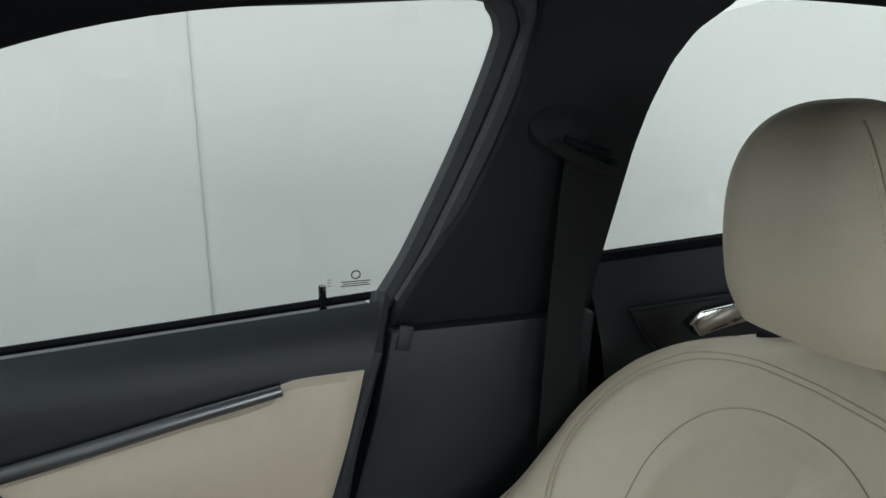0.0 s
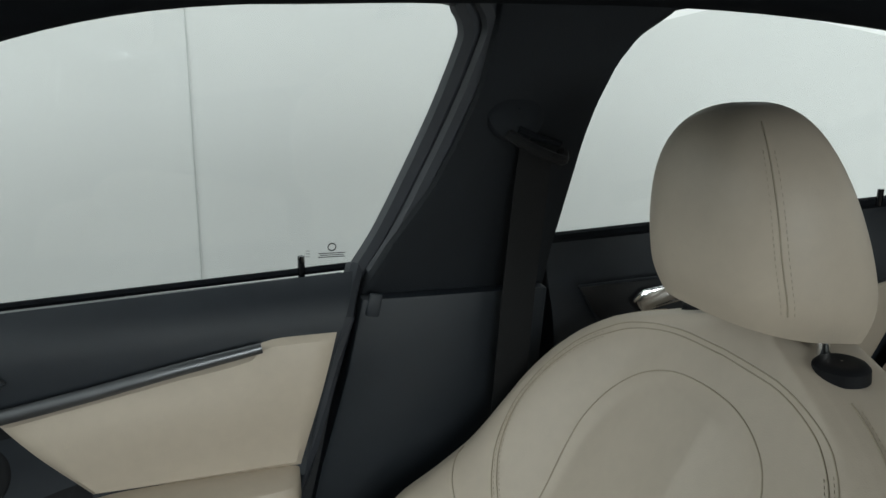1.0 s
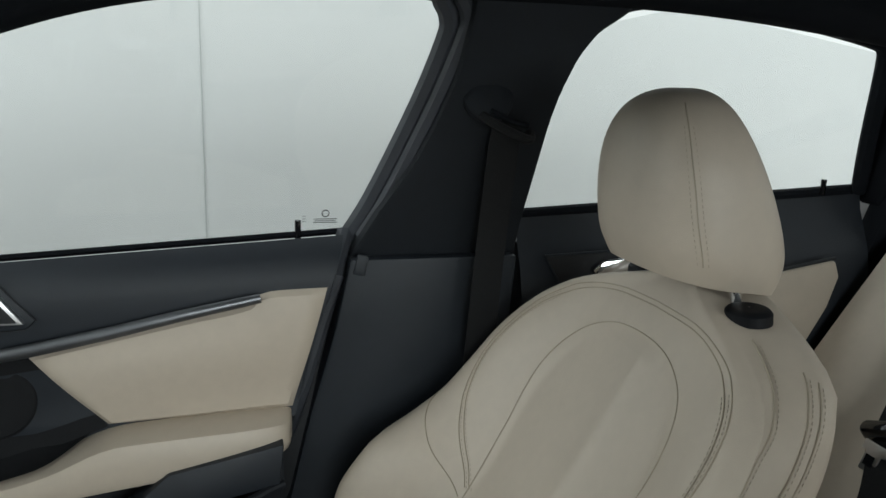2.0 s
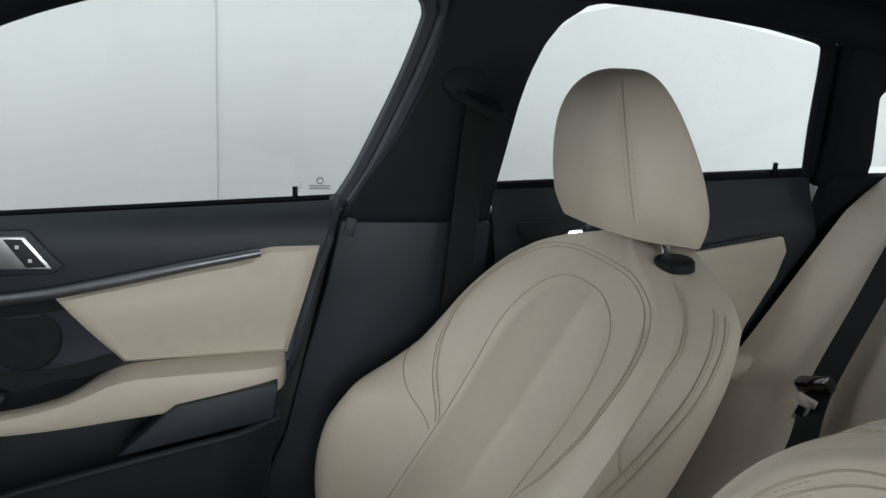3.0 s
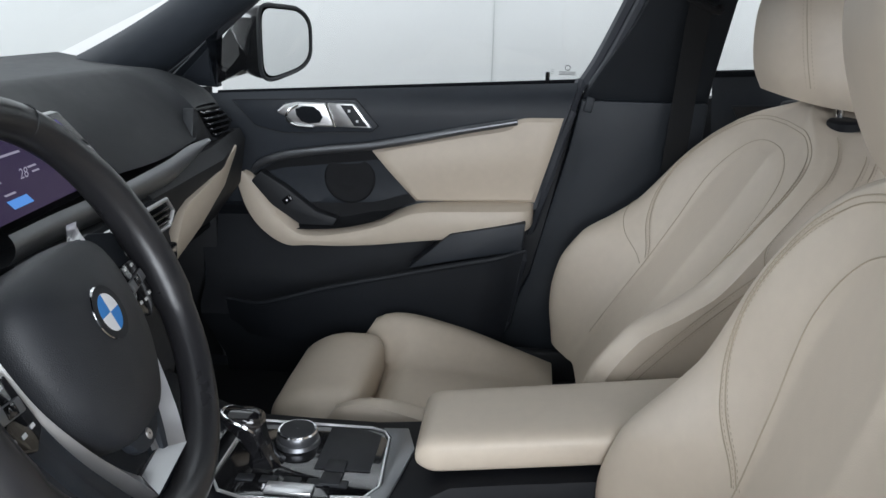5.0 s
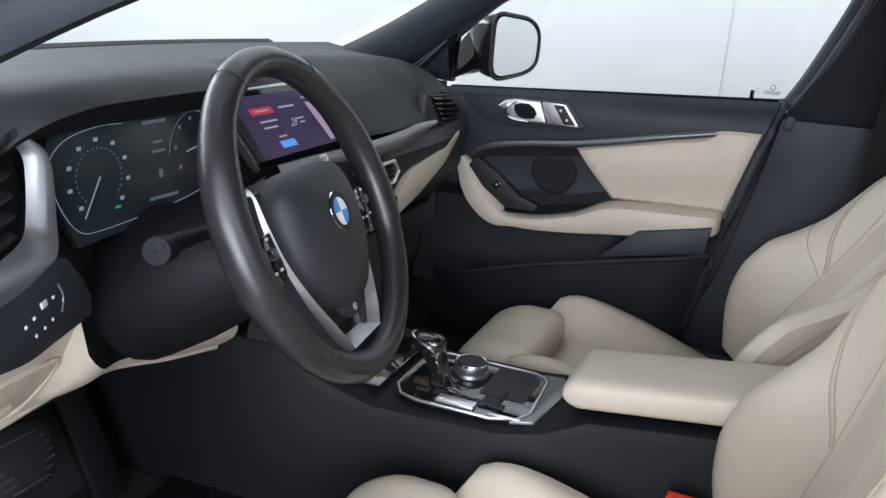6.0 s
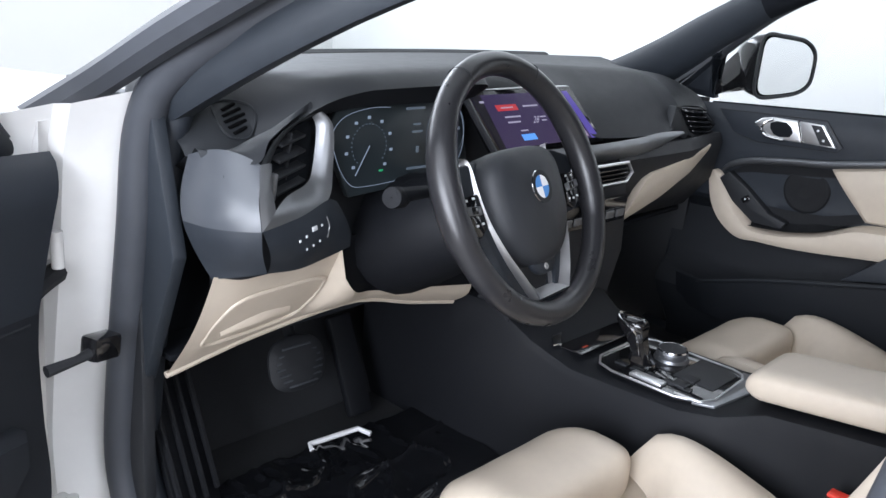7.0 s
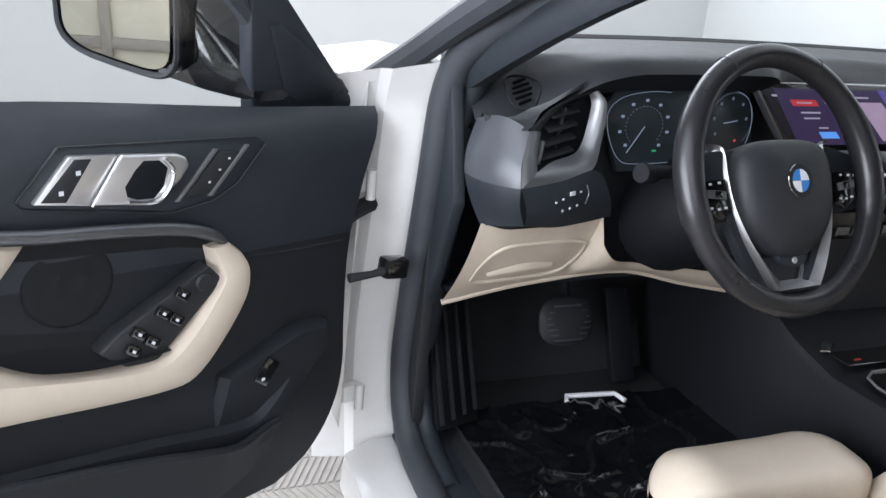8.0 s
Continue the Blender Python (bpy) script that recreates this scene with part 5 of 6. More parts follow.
# light switch panel
def switch_face(u, v):
    a = lerp_keys([(0.0, -0.705, 0.790, 0.738), (0.4, -0.650, 0.800, 0.731), (0.75, -0.590, 0.822, 0.729), (1.0, -0.535, 0.838, 0.732)], u)
    b = lerp_keys([(0.0, -0.726, 0.771, 0.799), (0.4, -0.655, 0.794, 0.802), (0.75, -0.590, 0.822, 0.810), (1.0, -0.560, 0.840, 0.800)], u)
    return Vector(a).lerp(Vector(b), v) + Vector((0, -0.012, 0)) * math.sin(math.pi * v)


sp = D("switch_panel", grid(switch_face, 24, 10), BLACK, None, "black light switch panel")
for u, v, w, h in [(0.34, 0.62, 0.004, 0.003), (0.42, 0.66, 0.004, 0.003), (0.52, 0.72, 0.012, 0.006), (0.61, 0.70, 0.004, 0.003), (0.42, 0.42, 0.003, 0.003), (0.50, 0.44, 0.003, 0.003), (0.58, 0.46, 0.003, 0.003)]:
    D("icon", rbox(switch_face(u, v) + Vector((0, -0.0005, 0)), (w, 0.0012, h), 0.0003, (-12, 0, 24)), ICON, sp)
D("switch_recess", plate([switch_face(u, v) + Vector((0, -0.0004, 0)) for u, v in [(0.30, 0.30), (0.72, 0.34), (0.74, 0.86), (0.32, 0.78)]], (0, 0.004, 0), 0.0006), MATTEB, sp)
D("light_dial", tube([switch_face(0.68, 0.78), switch_face(0.705, 0.62), switch_face(0.68, 0.44)], 0.0013, 6, smooth=4), GREYM, sp)

# cream knee panel
def knee(u, v):
    x = -0.750 + 0.56 * u
    zt = lerp_keys([(-0.75, 0.728), (-0.70, 0.715), (-0.60, 0.718), (-0.535, 0.73), (-0.53, 0.68), (-0.49, 0.644), (-0.43, 0.628), (-0.36, 0.616), (-0.19, 0.586)], x)[0]
    zb = lerp_keys([(-0.75, 0.545), (-0.60, 0.574), (-0.43, 0.590), (-0.29, 0.560), (-0.19, 0.540)], x)[0]
    yt, yb = 0.838 + 0.03 * u + 0.035 * sstep(-0.53, -0.44, x), 0.965 - 0.02 * u
    t = v
    z = zb + (zt - zb) * t
    y = yb + (yt - yb) * t - 0.012 * math.sin(math.pi * t)
    return Vector((x, y, z))


D("knee_cover", grid(lambda u, v: knee(0.40 + 0.60 * u, 1.0).lerp(Vector((-0.526 + 0.336 * u, 0.872, 0.735)), v) + Vector((0, 0.004, -0.002)), 24, 8), CONSOLE, None, "black cover over the knee panel")
kp = D("knee_panel", grid(knee, 56, 20), LEATHER, None, "cream lower knee panel")
bmk = [knee(u, v) for u, v in [(0.045, 0.42), (0.055, 0.60), (0.085, 0.75), (0.15, 0.79), (0.33, 0.70), (0.365, 0.56), (0.355, 0.32), (0.31, 0.17), (0.07, 0.28)]]
D("glove_tray", tube([p + Vector((0, -0.003, 0)) for p in bmk], 0.0032, 6, closed=True, smooth=6, up=(0, 1, 0), flat=0.5), LEATHER, kp)
D("tray_pull", tube([knee(0.085, 0.40) + Vector((0, 0.001, 0)), knee(0.19, 0.44) + Vector((0, -0.001, 0)), knee(0.29, 0.38) + Vector((0, 0.001, 0))], [0.007, 0.011, 0.009], 10, smooth=4, up=(0, 1, 0), flat=0.4), LEATHER, kp)
D("lower_edge", tube([knee(k / 20, 0) for k in range(21)], 0.005, 6), LEATHER, kp)

# steering column and stalk
co = D("steering_column", tube([(-0.386, 0.66, 0.815), (-0.386, 0.76, 0.785), (-0.386, 0.90, 0.745)], [0.050, 0.070, 0.080], 16, smooth=4, flat=0.8), CONSOLE, None, "black steering column cover")
D("column_shroud", loft([[(-0.386 + r * 1.25 * math.cos(a), y + 0.25 * r * math.sin(a), z + r * math.sin(a)) for a in (2 * math.pi * k / 20 for k in range(20))] for y, z, r in [(0.70, 0.792, 0.030), (0.715, 0.785, 0.052), (0.76, 0.768, 0.070), (0.82, 0.740, 0.082), (0.88, 0.712, 0.088)]]), CONSOLE, co, "black lower column shroud")
D("column_stalk", tube([(-0.44, 0.72, 0.83), (-0.52, 0.71, 0.838), (-0.585, 0.705, 0.84)], [0.007, 0.008, 0.011], 10, smooth=4), CONSOLE, co, "black indicator stalk")
D("stalk_end", lathe([(0.001, 0.004), (0.013, 0.0035), (0.0140, 0.0), (0.0135, -0.02), (0.009, -0.034)], (-0.584, 0.704, 0.839), rot=pose(0, 0, 0, 0, -80, 20), n=20), CONSOLE, co)

# right side: metal strip, vent, glove box
def dtrim(u, v):
    x = -0.16 + 0.58 * u
    y = 0.845 + 0.012 * sstep(0.2, 0.42, x) + 0.01 * sstep(0.1, -0.1, x)
    zt, zb = lerp_keys([(-0.16, 0.830, 0.793), (0.08, 0.831, 0.792), (0.22, 0.834, 0.792), (0.32, 0.838, 0.800), (0.42, 0.834, 0.824)], x)
    return (x, y + 0.010 * (2 * v - 1) ** 2 - 0.008 * v, zb + (zt - zb) * v)


D("trim_strip", grid(dtrim, 30, 8), GREYM, None, "wide satin metal dashboard strip")
VR = [(0.408, 0.884), (0.545, 0.872), (0.655, 0.828), (0.600, 0.795), (0.490, 0.820)]
rv = D("air_vent", plate([(x, 0.877 + 0.14 * max(0.0, x - 0.45), z) for x, z in VR], (0, 0.02, 0), 0.002), DARK, None, "black slatted air vent")
D("pad_wrap", plate([(0.385, 0.871, 0.834), (0.400, 0.872, 0.887), (0.415, 0.873, 0.886), (0.496, 0.880, 0.821), (0.470, 0.876, 0.808)], (0, 0.02, 0), 0.003), SOFT, None, "soft pad corner beside the vent")
D("vent_rim", tube([(x, 0.874 + 0.14 * max(0.0, x - 0.45), z) for x, z in VR], 0.0035, 8, closed=True), SOFT, rv)
for k in range(5):
    z = 0.872 - 0.0125 * k
    x0, x1 = 0.425 + 0.018 * k, 0.550 + 0.020 * k
    D("slat", rbox(((x0 + x1) / 2, 0.871 + 0.14 * max(0.0, (x0 + x1) / 2 - 0.45), z), (x1 - x0, 0.014, 0.0035), 0.001, (12, 5, 6)), GLOSSB, rv)
D("glove_box", loft([[(x, 0.865 + 0.02 * (x > 0.5), 0.812), (x, 0.845 + 0.03 * (x > 0.5), 0.79), (x, 0.87 + 0.02 * (x > 0.5), 0.70), (x, 0.95, 0.62), (x, 1.05, 0.60), (x, 1.05, 0.80)] for x in (0.16, 0.30, 0.45, 0.60, 0.66)]), MATTEB, None, "black glove box lid")
D("lower_panel", plate([(0.596, 0.868, 0.791), (0.413, 0.845, 0.768), (0.300, 0.845, 0.754), (0.272, 0.845, 0.742), (0.245, 0.846, 0.710), (0.212, 0.850, 0.672), (0.222, 0.856, 0.658), (0.358, 0.856, 0.690), (0.482, 0.856, 0.734), (0.575, 0.866, 0.775)], (0, 0.02, 0), 0.004), LEATHER, None, "cream lower dashboard panel")
# centre stack
D("center_facia", loft([[(-0.17, y, z), (0.15, y, z), (0.15, y + 0.08, z), (-0.17, y + 0.08, z)] for y, z in [(0.83, 0.52), (0.81, 0.62), (0.815, 0.72), (0.828, 0.792)]]), MATTEB, None, "black centre stack")
cv = D("air_vent", plate([(-0.13, 0.815, 0.797), (0.130, 0.815, 0.797), (0.140, 0.813, 0.778), (0.122, 0.812, 0.765), (-0.13, 0.812, 0.765)], (0, 0.02, 0), 0.003), DARK, None, "black centre air vent")
D("vent_rim", tube([(-0.14, 0.811, 0.799), (0.132, 0.811, 0.799), (0.147, 0.809, 0.779), (0.126, 0.807, 0.763), (-0.135, 0.807, 0.763)], 0.0032, 8, closed=True, up=(0, 1, 0)), SILVER, cv)
for k in range(3):
    D("slat", rbox((0, 0.809, 0.7725 + 0.0085 * k), (0.25, 0.010, 0.003), 0.001), GLOSSB, cv)
ac = D("climate_panel", rbox((-0.005, 0.803, 0.715), (0.26, 0.012, 0.05), 0.004, (4, 0, 0)), GLOSSB, None, "black climate control panel")
for k in range(7):
    D("button", rbox((-0.105 + 0.034 * k, 0.795, 0.707), (0.026, 0.004, 0.014), 0.001, (4, 0, 0)), GREYM, ac)

# ---- steering wheel ----
WC, TILT = Vector((-0.396, 0.647, 0.843)), pose(0, 0, 0, 90 - 25.1, 0, 7.1)
sw = thing("steering_wheel", (-0.386, 0.66, 0.80), "black leather steering wheel with silver lower spokes", "steering wheel")
WM = Matrix.Translation(WC) @ TILT
W = lambda n, bm, m, par=None, l="": (bmesh.ops.transform(bm, matrix=WM, verts=bm.verts), part(n, bm, m, par or sw, l))[1]


def rim(u, v):
    a, b = 2 * math.pi * u, 2 * math.pi * v
    thick = 0.0165 + 0.0025 * sstep(0.7, 1.0, abs(math.cos(a))) * (math.sin(a) > -0.3)
    r = 0.171 + thick * math.cos(b)
    return (r * math.cos(a), r * math.sin(a) * (0.99 if math.sin(a) < 0 else 1), thick * 1.05 * math.sin(b))


rm = W("rim", grid(rim, 72, 14, True, True), mat("wheel_leather", (0.018, 0.018, 0.020), 0.30, var=0.02, bump=0.12, bscale=1400), None, "smooth black leather rim")
for a in (62, 118):
    q = radians(a)
    W("rim_seam", tube([(0.172 * math.cos(q) + 0.0168 * math.cos(b) * math.cos(q), 0.172 * math.sin(q) + 0.0168 * math.cos(b) * math.sin(q), 0.0175 * math.sin(b)) for b in [2 * math.pi * k / 16 for k in range(16)]], 0.0008, 4, closed=True), MATTEB, rm)


def hub_outline(k):
    a = 2 * math.pi * k / 40
    c, s = math.cos(a), math.sin(a)
    w = 0.090 if s > 0 else 0.090 - 0.036 * (-s) ** 1.3
    h = 0.060 if s > 0 else 0.105
    return Vector((w * math.copysign(abs(c) ** 0.55, c), h * math.copysign(abs(s) ** 0.6, s) - 0.002, 0))


hubs = []
for f, z in ((0.97, -0.040), (1.0, -0.018), (0.995, -0.003), (0.94, 0.0075), (0.78, 0.0155), (0.50, 0.0205), (0.25, 0.0235), (0.05, 0.024)):
    hubs.append([hub_outline(k) * (f * 0.97) + Vector((0, 0, z)) for k in range(40)])
hub = W("airbag_cover", loft(hubs), mat("airbag_black", (0.019, 0.021, 0.025), 0.5, var=0.1, bump=0.4, bscale=1100), None, "black airbag cover")
bd = W("badge", lathe([(0.001, 0.003), (0.021, 0.003), (0.0235, 0.0)], (0, -0.004, 0.0215), "z", 32), CHROME, hub, "round blue and white badge")
for k in range(4):
    q = [(0, -0.004, 0.0252)] + [(0.0155 * math.cos(radians(90 * k + 9 * j)), -0.004 + 0.0155 * math.sin(radians(90 * k + 9 * j)), 0.0252) for j in range(11)]
    W("badge_quarter", plate(q, (0, 0, -0.0006), 0), BLUE if k % 2 else WHITEP, bd)
W("badge_ring", lathe([(0.0158, 0.0252), (0.0222, 0.0252)], (0, -0.004, 0), "z", 32), MATTEB, bd)
TRIM_OUT = [(0.130, 0.058, -0.030), (0.102, 0.055, -0.018), (0.095, 0.043, -0.014), (0.097, 0.010, -0.011), (0.093, -0.030, -0.009), (0.079, -0.074, -0.005), (0.056, -0.118, -0.002), (0.040, -0.146, -0.003)]
TRIM_IN = [(0.129, 0.053, -0.034), (0.100, 0.048, -0.027), (0.084, 0.038, -0.024), (0.084, 0.008, -0.024), (0.077, -0.030, -0.024), (0.056, -0.074, -0.025), (0.036, -0.112, -0.022), (0.021, -0.134, -0.018)]
for s in (1, -1):
    sk = W("spoke", plate([(s * x, y, -0.030) for x, y in [(0.070, 0.048), (0.118, 0.046), (0.160, 0.034), (0.163, -0.045), (0.115, -0.050), (0.060, -0.040)]], (0, 0, 0.014), 0.004), BLACK, None, "black side spoke")
    W("switch_pad", plate([(s * x, y, -0.010) for x, y in [(0.104, 0.008), (0.140, 0.006), (0.146, -0.030), (0.118, -0.046), (0.100, -0.036)]], (0, 0, 0.006), 0.002), GLOSSB, sk, "glossy black switch pad")
    W("rocker", rbox((s * 0.124, -0.012, -0.0035), (0.034, 0.011, 0.004), 0.0015, (0, 0, s * 6)), GREYM, sk, "satin rocker switch")
    W("rocker_middle", rbox((s * 0.122, -0.012, -0.002), (0.012, 0.009, 0.003), 0.001, (0, 0, s * 6)), GLOSSB, sk)
    for bx, by in [(0.110, -0.030), (0.122, -0.031), (0.134, -0.029), (0.116, 0.003), (0.132, 0.002)]:
        W("icon", rbox((s * bx, by, -0.0036), (0.005, 0.003, 0.0008), 0.0002), ICON, sk)
    blade = [(0.108, -0.005), (0.100, -0.045), (0.084, -0.092), (0.062, -0.140), (0.052, -0.166), (0.0, -0.168), (0.0, -0.152), (0.018, -0.149), (0.036, -0.124), (0.058, -0.080), (0.080, -0.010)]
    W("lower_spoke", plate([(s * x, y, -0.030) for x, y in (blade if s > 0 else blade[::-1])], (0, 0, 0.017), 0.004), BLACK, None, "black lower spoke")
    po, pi = smooth_path(TRIM_OUT, 8), smooth_path(TRIM_IN, 8)
    rows = []
    for a, b in zip(po, pi):
        dn = Vector((0, 0, -0.005))
        rows.append([Vector((s * q.x + 0.006, q.y, q.z)) for q in (a, a.lerp(b, 0.5) + Vector((0, 0, -0.0015)), b, b + dn, a + Vector((0.007, 0, -0.014)), a + Vector((0.0035, 0, -0.004)))])
    W("spoke_trim", loft(rows), TRIMM, None, "satin silver spoke trim")
W("spoke_foot", loft([[(0.006 + x, -0.146, -0.002), (0.006 + x * 0.52, -0.134, -0.018), (0.006 + x * 0.52, -0.137, -0.026), (0.006 + x, -0.151, -0.012)] for x in (-0.040, -0.02, 0.0, 0.02, 0.040)]), TRIMM, None, "satin silver foot of the lower spokes")
tgp = W("hub_tongue", plate([(0.030 * math.copysign(abs(math.cos(a)) ** 0.8, math.cos(a)), -0.096 + 0.022 * math.sin(a), -0.012) for a in (2 * math.pi * k / 20 for k in range(20))], (0, 0, 0.010), 0.003), BLACK, None, "black tongue below the airbag cover")
W("emblem", lathe([(0.001, 0.001), (0.004, 0.001), (0.005, 0.0)], (0, -0.108, -0.0015), "z", 14), SILVER, tgp)
W("hub_back", lathe([(0.06, -0.036), (0.055, -0.06), (0.05, -0.09)], (0, 0, 0), "z", 24), MATTEB)

# ---- centre console ----
con = thing("center_console", (-0.02, 0.45, 0.26), "black centre console with gear selector and controller", "center console")
C = lambda n, bm, m, par=None, l="": part(n, bm, m, par or con, l)
ctop = lambda y: lerp_keys([(-0.1, 0.585), (0.20, 0.548), (0.34, 0.530), (0.40, 0.520), (0.45, 0.500), (0.50, 0.492), (0.70, 0.488), (0.86, 0.56)], y)[0]
rings = []
for y in (-0.12, 0.1, 0.3, 0.38, 0.44, 0.50, 0.6, 0.7, 0.78, 0.86, 1.0, 1.2):
    z, w = ctop(y), lerp_keys([(-0.1, 0.088), (0.38, 0.090), (0.46, 0.122), (0.7, 0.135), (0.86, 0.16)], y)[0]
    rings.append([(-0.02 - w, y, 0.26), (-0.02 - w, y, z - 0.02), (-0.02 - w + 0.008, y, z - 0.004), (-0.02 - w + 0.02, y, z), (-0.02 + w - 0.02, y, z), (-0.02 + w - 0.008, y, z - 0.004), (-0.02 + w, y, z - 0.02), (-0.02 + w, y, 0.26)])
C("console_body", loft(rings), CONSOLE, None, "black plastic console body")
# selector panel with a bright rim
pan = [(-0.122, 0.635), (-0.112, 0.665), (-0.085, 0.682), (0.030, 0.682), (0.050, 0.675), (0.060, 0.655), (0.060, 0.505), (0.052, 0.485), (0.035, 0.476), (-0.080, 0.470), (-0.104, 0.484), (-0.120, 0.520)]
sel = C("selector_panel", plate([(x, y, 0.493) for x, y in pan], (0, 0, 0.006), 0.002), GLOSSB, None, "glossy black selector panel")
C("panel_rim", tube([(x, y, 0.4995) for x, y in pan], 0.0022, 6, closed=True), SILVER, sel, "satin silver panel rim")
C("panel_surround", plate([(x, y, 0.4965 + 0.16 * max(0.0, 0.478 - y)) for x, y in [(0.060, 0.488), (0.056, 0.452), (0.0, 0.436), (-0.11, 0.455), (-0.118, 0.490), (-0.080, 0.467), (0.036, 0.473)]], (0, 0, 0.005), 0.001), GREYM, None, "satin grey surround plate")
C("touch_pad", plate([(x, y, 0.499) for x, y in [(-0.05, 0.56), (0.052, 0.56), (0.052, 0.51), (0.040, 0.487), (-0.05, 0.487)]], (0, 0, 0.002), 0.001), MATTEB, sel)
C("rocker", rbox((-0.102, 0.578, 0.502), (0.022, 0.060, 0.006), 0.002), SILVER, sel)
C("rocker", rbox((-0.110, 0.500, 0.5015), (0.006, 0.050, 0.004), 0.0015, (0, 0, 4)), SILVER, sel)
for k in range(2):
    C("button", rbox((-0.075 + 0.03 * k, 0.532, 0.502), (0.026, 0.026, 0.004), 0.001), MATTEB, sel)
for k in range(5):
    C("button", rbox((-0.082, 0.64 - 0.03 * k, 0.5005), (0.014, 0.022, 0.003), 0.001), MATTEB, sel)
C("controller_knob", lathe([(0.001, 0.019), (0.024, 0.019), (0.0265, 0.017), (0.0275, 0.013), (0.0265, 0.006), (0.029, 0.005), (0.031, 0.0)], (0.012, 0.598, 0.499), "z", 36), STRIPM, None, "low rotary controller with a silver ring")
C("knob_ring", lathe([(0.0235, 0.0195), (0.0258, 0.0198), (0.0272, 0.0175)], (0.012, 0.598, 0.499), "z", 36), CHROME, con)
C("knob_top", lathe([(0.001, 0.0205), (0.0228, 0.0205), (0.0238, 0.019)], (0.012, 0.598, 0.499), "z", 36), MATTEB, con)
C("gear_selector", loft([[(x + a * w, y + b * d, z) for a, b in [(-1, -0.6), (-0.6, -1), (0.6, -1), (1, -0.6), (1, 0.6), (0.6, 1), (-0.6, 1), (-1, 0.6)]] for x, y, z, w, d in [(-0.040, 0.624, 0.498, 0.020, 0.022), (-0.040, 0.630, 0.512, 0.014, 0.015), (-0.041, 0.640, 0.532, 0.014, 0.017), (-0.043, 0.648, 0.550, 0.017, 0.022), (-0.044, 0.652, 0.563, 0.018, 0.026), (-0.044, 0.654, 0.570, 0.016, 0.025), (-0.044, 0.654, 0.574, 0.010, 0.018)]]), GLOSSB, None, "glossy black gear selector")
C("selector_trim", tube([(-0.052, 0.626, 0.51), (-0.054, 0.632, 0.535), (-0.062, 0.640, 0.556), (-0.060, 0.668, 0.568), (-0.044, 0.680, 0.571), (-0.028, 0.668, 0.568), (-0.026, 0.640, 0.556)], 0.0026, 6, smooth=5), CHROME, con)
C("cup_recess", plate([(x, y, 0.500) for x, y in [(-0.115, 0.70), (0.075, 0.70), (0.09, 0.80), (-0.125, 0.80)]], (0, 0, 0.004), 0.002), GLOSSB, None, "black cup holder tray")
C("chrome_clip", plate([(-0.140, 0.745, 0.507), (-0.125, 0.737, 0.507), (-0.108, 0.752, 0.507), (-0.070, 0.778, 0.507), (-0.076, 0.786, 0.507), (-0.115, 0.768, 0.507)], (0, 0, 0.005), 0.001), CHROME, con)
C("fuse_light", rbox((-0.085, 0.715, 0.5045), (0.014, 0.004, 0.002), 0.0006), glow("tray_light", (0.7, 0.08, 0.03), 0.25), con)
# cream centre armrest
def carm(u, v):
    a = 2 * math.pi * v
    c, q = math.cos(a), math.sin(a)
    y = 0.425 - 0.50 * u
    k = 0.25 + 0.75 * math.sqrt(max(0, 1 - (1 - min(1, u / 0.06)) ** 2))
    rise = 0.135 * max(0.0, 0.40 - y) ** 1.02
    return (-0.020 + 0.074 * math.copysign(abs(c) ** 0.35, c) * (0.84 + 0.16 * k), y, 0.551 + rise + (0.027 * k if q > 0 else 0.023 * k) * math.copysign(abs(q) ** 0.5, q))


bm = grid(lambda u, v: carm(u ** 2.2, v), 40, 28, close_v=True)
bmesh.ops.holes_fill(bm, edges=[e for e in bm.edges if len(e.link_faces) == 1])
part("armrest_lid", bm, LEATHER, con, "padded cream leather centre armrest")

# ---- footwell ----
mt = thing("floor_mat", (-0.42, 0.8, 0.26), "black floor mat under a wrinkled clear film", "floor mat")
part("mat", rbox((-0.43, 0.78, 0.265), (0.50, 0.52, 0.012), 0.004), CARPET, mt)


def film(u, v):
    x, y = -0.68 + 0.50 * u, 0.54 + 0.50 * v
    n = noise.noise(Vector((x * 14, y * 14, 1.3))) + 0.6 * abs(noise.noise(Vector((x * 25, y * 25, 7))))
    cr = max(0.0, 1 - abs(noise.noise(Vector((x * 7, y * 7, 3.1)))) * 14) + max(0.0, 1 - abs(noise.noise(Vector((x * 9, y * 6, 9.4)))) * 18)
    return (x, y, 0.276 + 0.008 * n + 0.006 * cr)


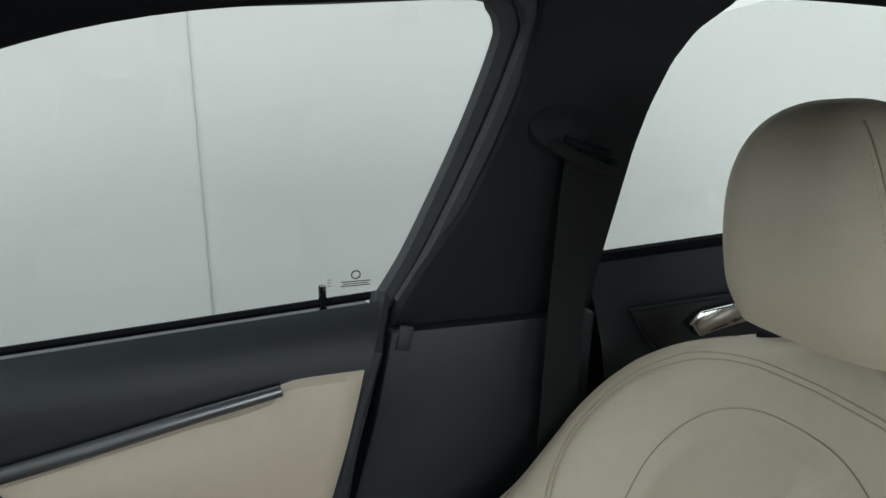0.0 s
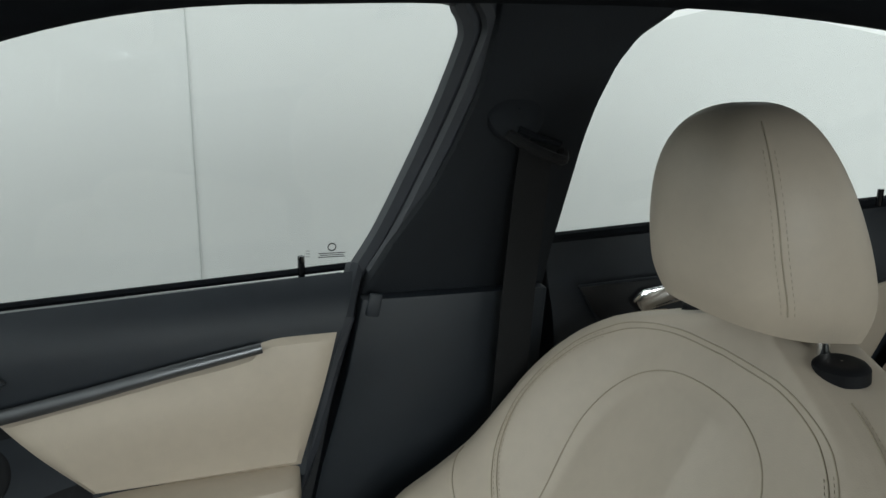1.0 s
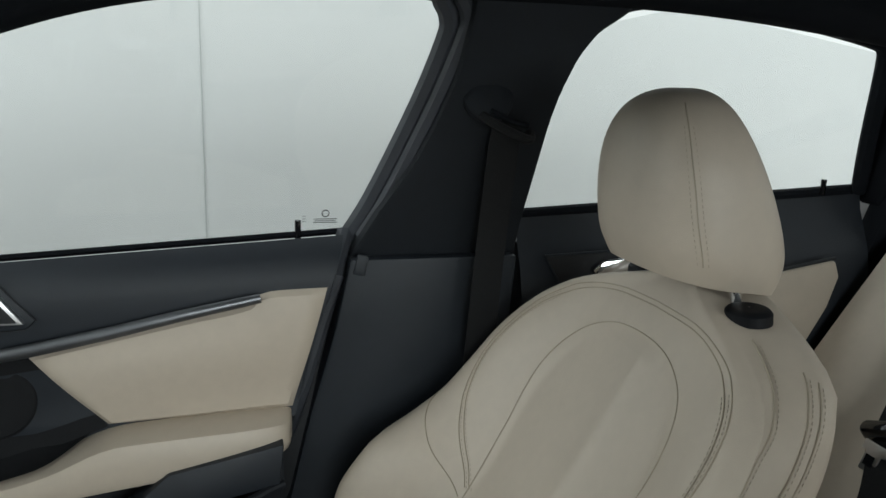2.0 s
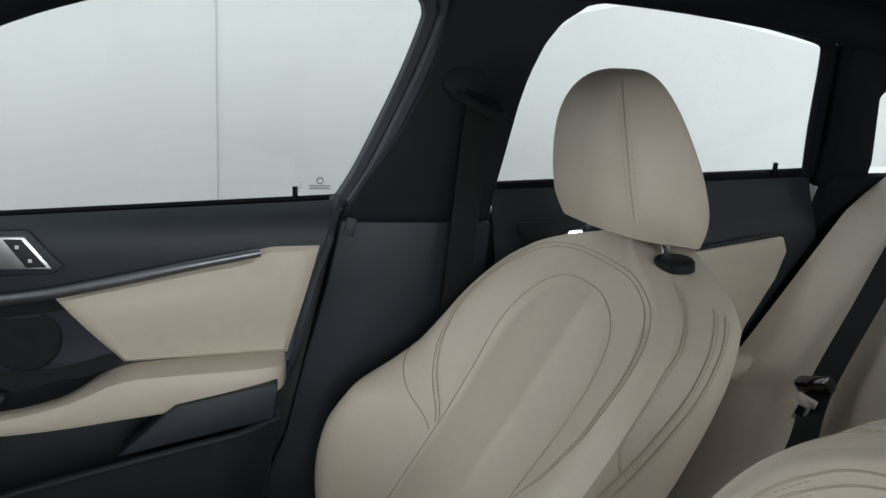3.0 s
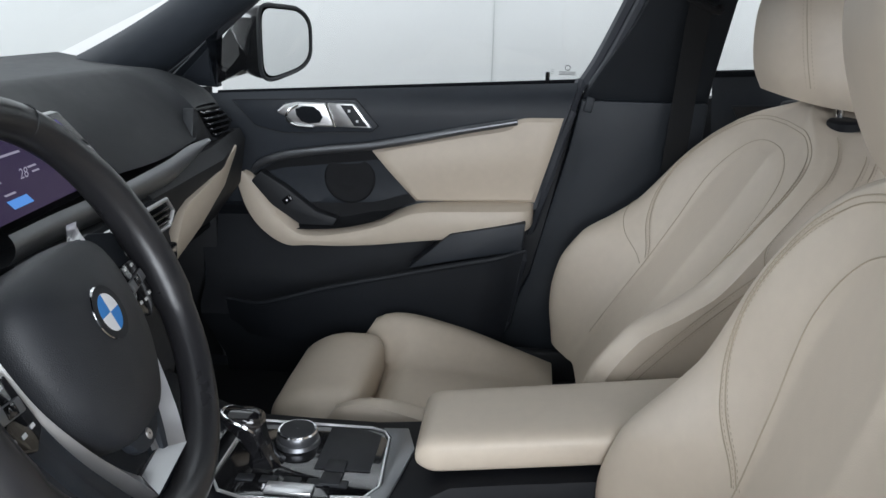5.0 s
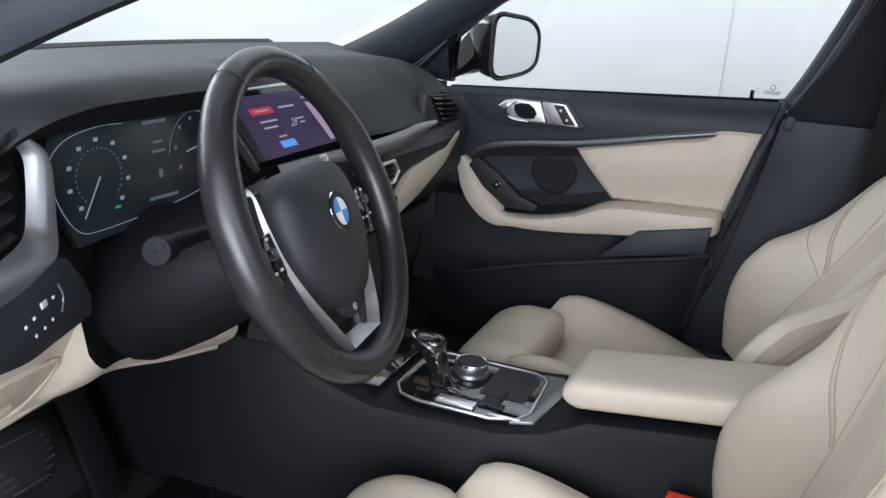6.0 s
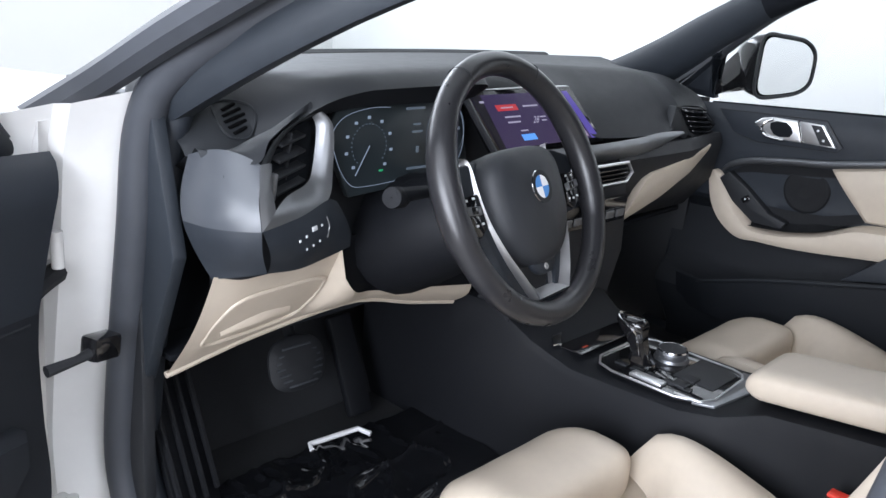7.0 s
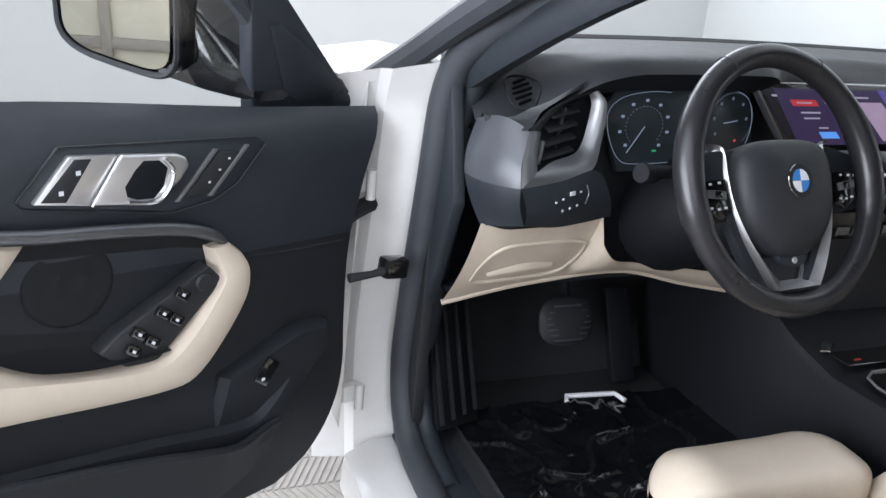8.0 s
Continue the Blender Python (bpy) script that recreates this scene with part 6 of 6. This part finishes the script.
part("film", grid(film, 110, 110), PLASTICFILM, mt, "wrinkled clear plastic film")
part("clip", tube([(-0.445, 1.02, 0.285), (-0.44, 1.036, 0.288), (-0.335, 1.026, 0.288), (-0.325, 1.0, 0.285)], 0.005, 6), WHITEP, mt, "white paper clip strip")
pd = thing("brake_pedal", (-0.42, 1.15, 0.4), "black ribbed brake pedal", "pedal")
def pedal_pad(u, v):
    a = 2 * math.pi * u
    c, q = math.cos(a), math.sin(a)
    k = min(1.0, v / 0.7)
    return (-0.43 + 0.060 * k * math.copysign(abs(c) ** 0.7, c), 1.09 - 0.012 * (1 - k ** 3) + 0.40 * 0.045 * k * q + 0.02 * max(0.0, v - 0.7), 0.425 + 0.045 * k * math.copysign(abs(q) ** 0.7, q))


part("pad", grid(pedal_pad, 32, 8, close_u=True), MATTEB, pd, "round-cornered rubber pedal pad")
for k in range(7):
    part("rib", rbox((-0.43, 1.083 + 0.0042 * (k - 3) - 0.001 * (9 - (k - 3) ** 2) / 9, 0.425 + 0.0105 * (k - 3)), (0.098 - 0.004 * (k - 3) ** 2, 0.004, 0.0035), 0.001, (-20, 0, 0)), RUBBER, pd)
part("lever", tube([(-0.42, 1.10, 0.43), (-0.40, 1.17, 0.47), (-0.385, 1.22, 0.56), (-0.38, 1.25, 0.68)], 0.012, 8, smooth=4), MATTEB, pd)
gp = thing("accelerator_pedal", (-0.28, 1.10, 0.30), "black upright accelerator pedal", "pedal")
part("pad", rbox((-0.285, 1.12, 0.37), (0.055, 0.02, 0.20), 0.006, (-25, 0, 0)), CONSOLE, gp)
fr = thing("foot_rest", (-0.68, 1.0, 0.3), "black ribbed foot rest", "foot rest")
part("pad", plate([(-0.74, 0.95, 0.30), (-0.64, 1.0, 0.28), (-0.64, 1.12, 0.50), (-0.74, 1.07, 0.52)], (0, 0.02, 0), 0.004), CONSOLE, fr)
for k in range(4):
    part("rib", tube([(-0.73 + 0.026 * k, 0.955 + 0.013 * k, 0.31), (-0.73 + 0.026 * k, 1.06 + 0.013 * k, 0.50)], 0.005, 6), CONSOLE, fr)
ck = thing("door_check", (-0.84, 0.97, 0.6), "black door check strap with its bracket", "door check")
part("strap", tube([(-0.840, 0.960, 0.613), (-0.875, 0.950, 0.609), (-0.915, 0.945, 0.606)], [0.009, 0.006, 0.008], 8), MATTEB, ck)
part("bracket", rbox((-0.838, 0.965, 0.613), (0.045, 0.03, 0.034), 0.006, (0, 8, 20)), GLOSSB, ck)
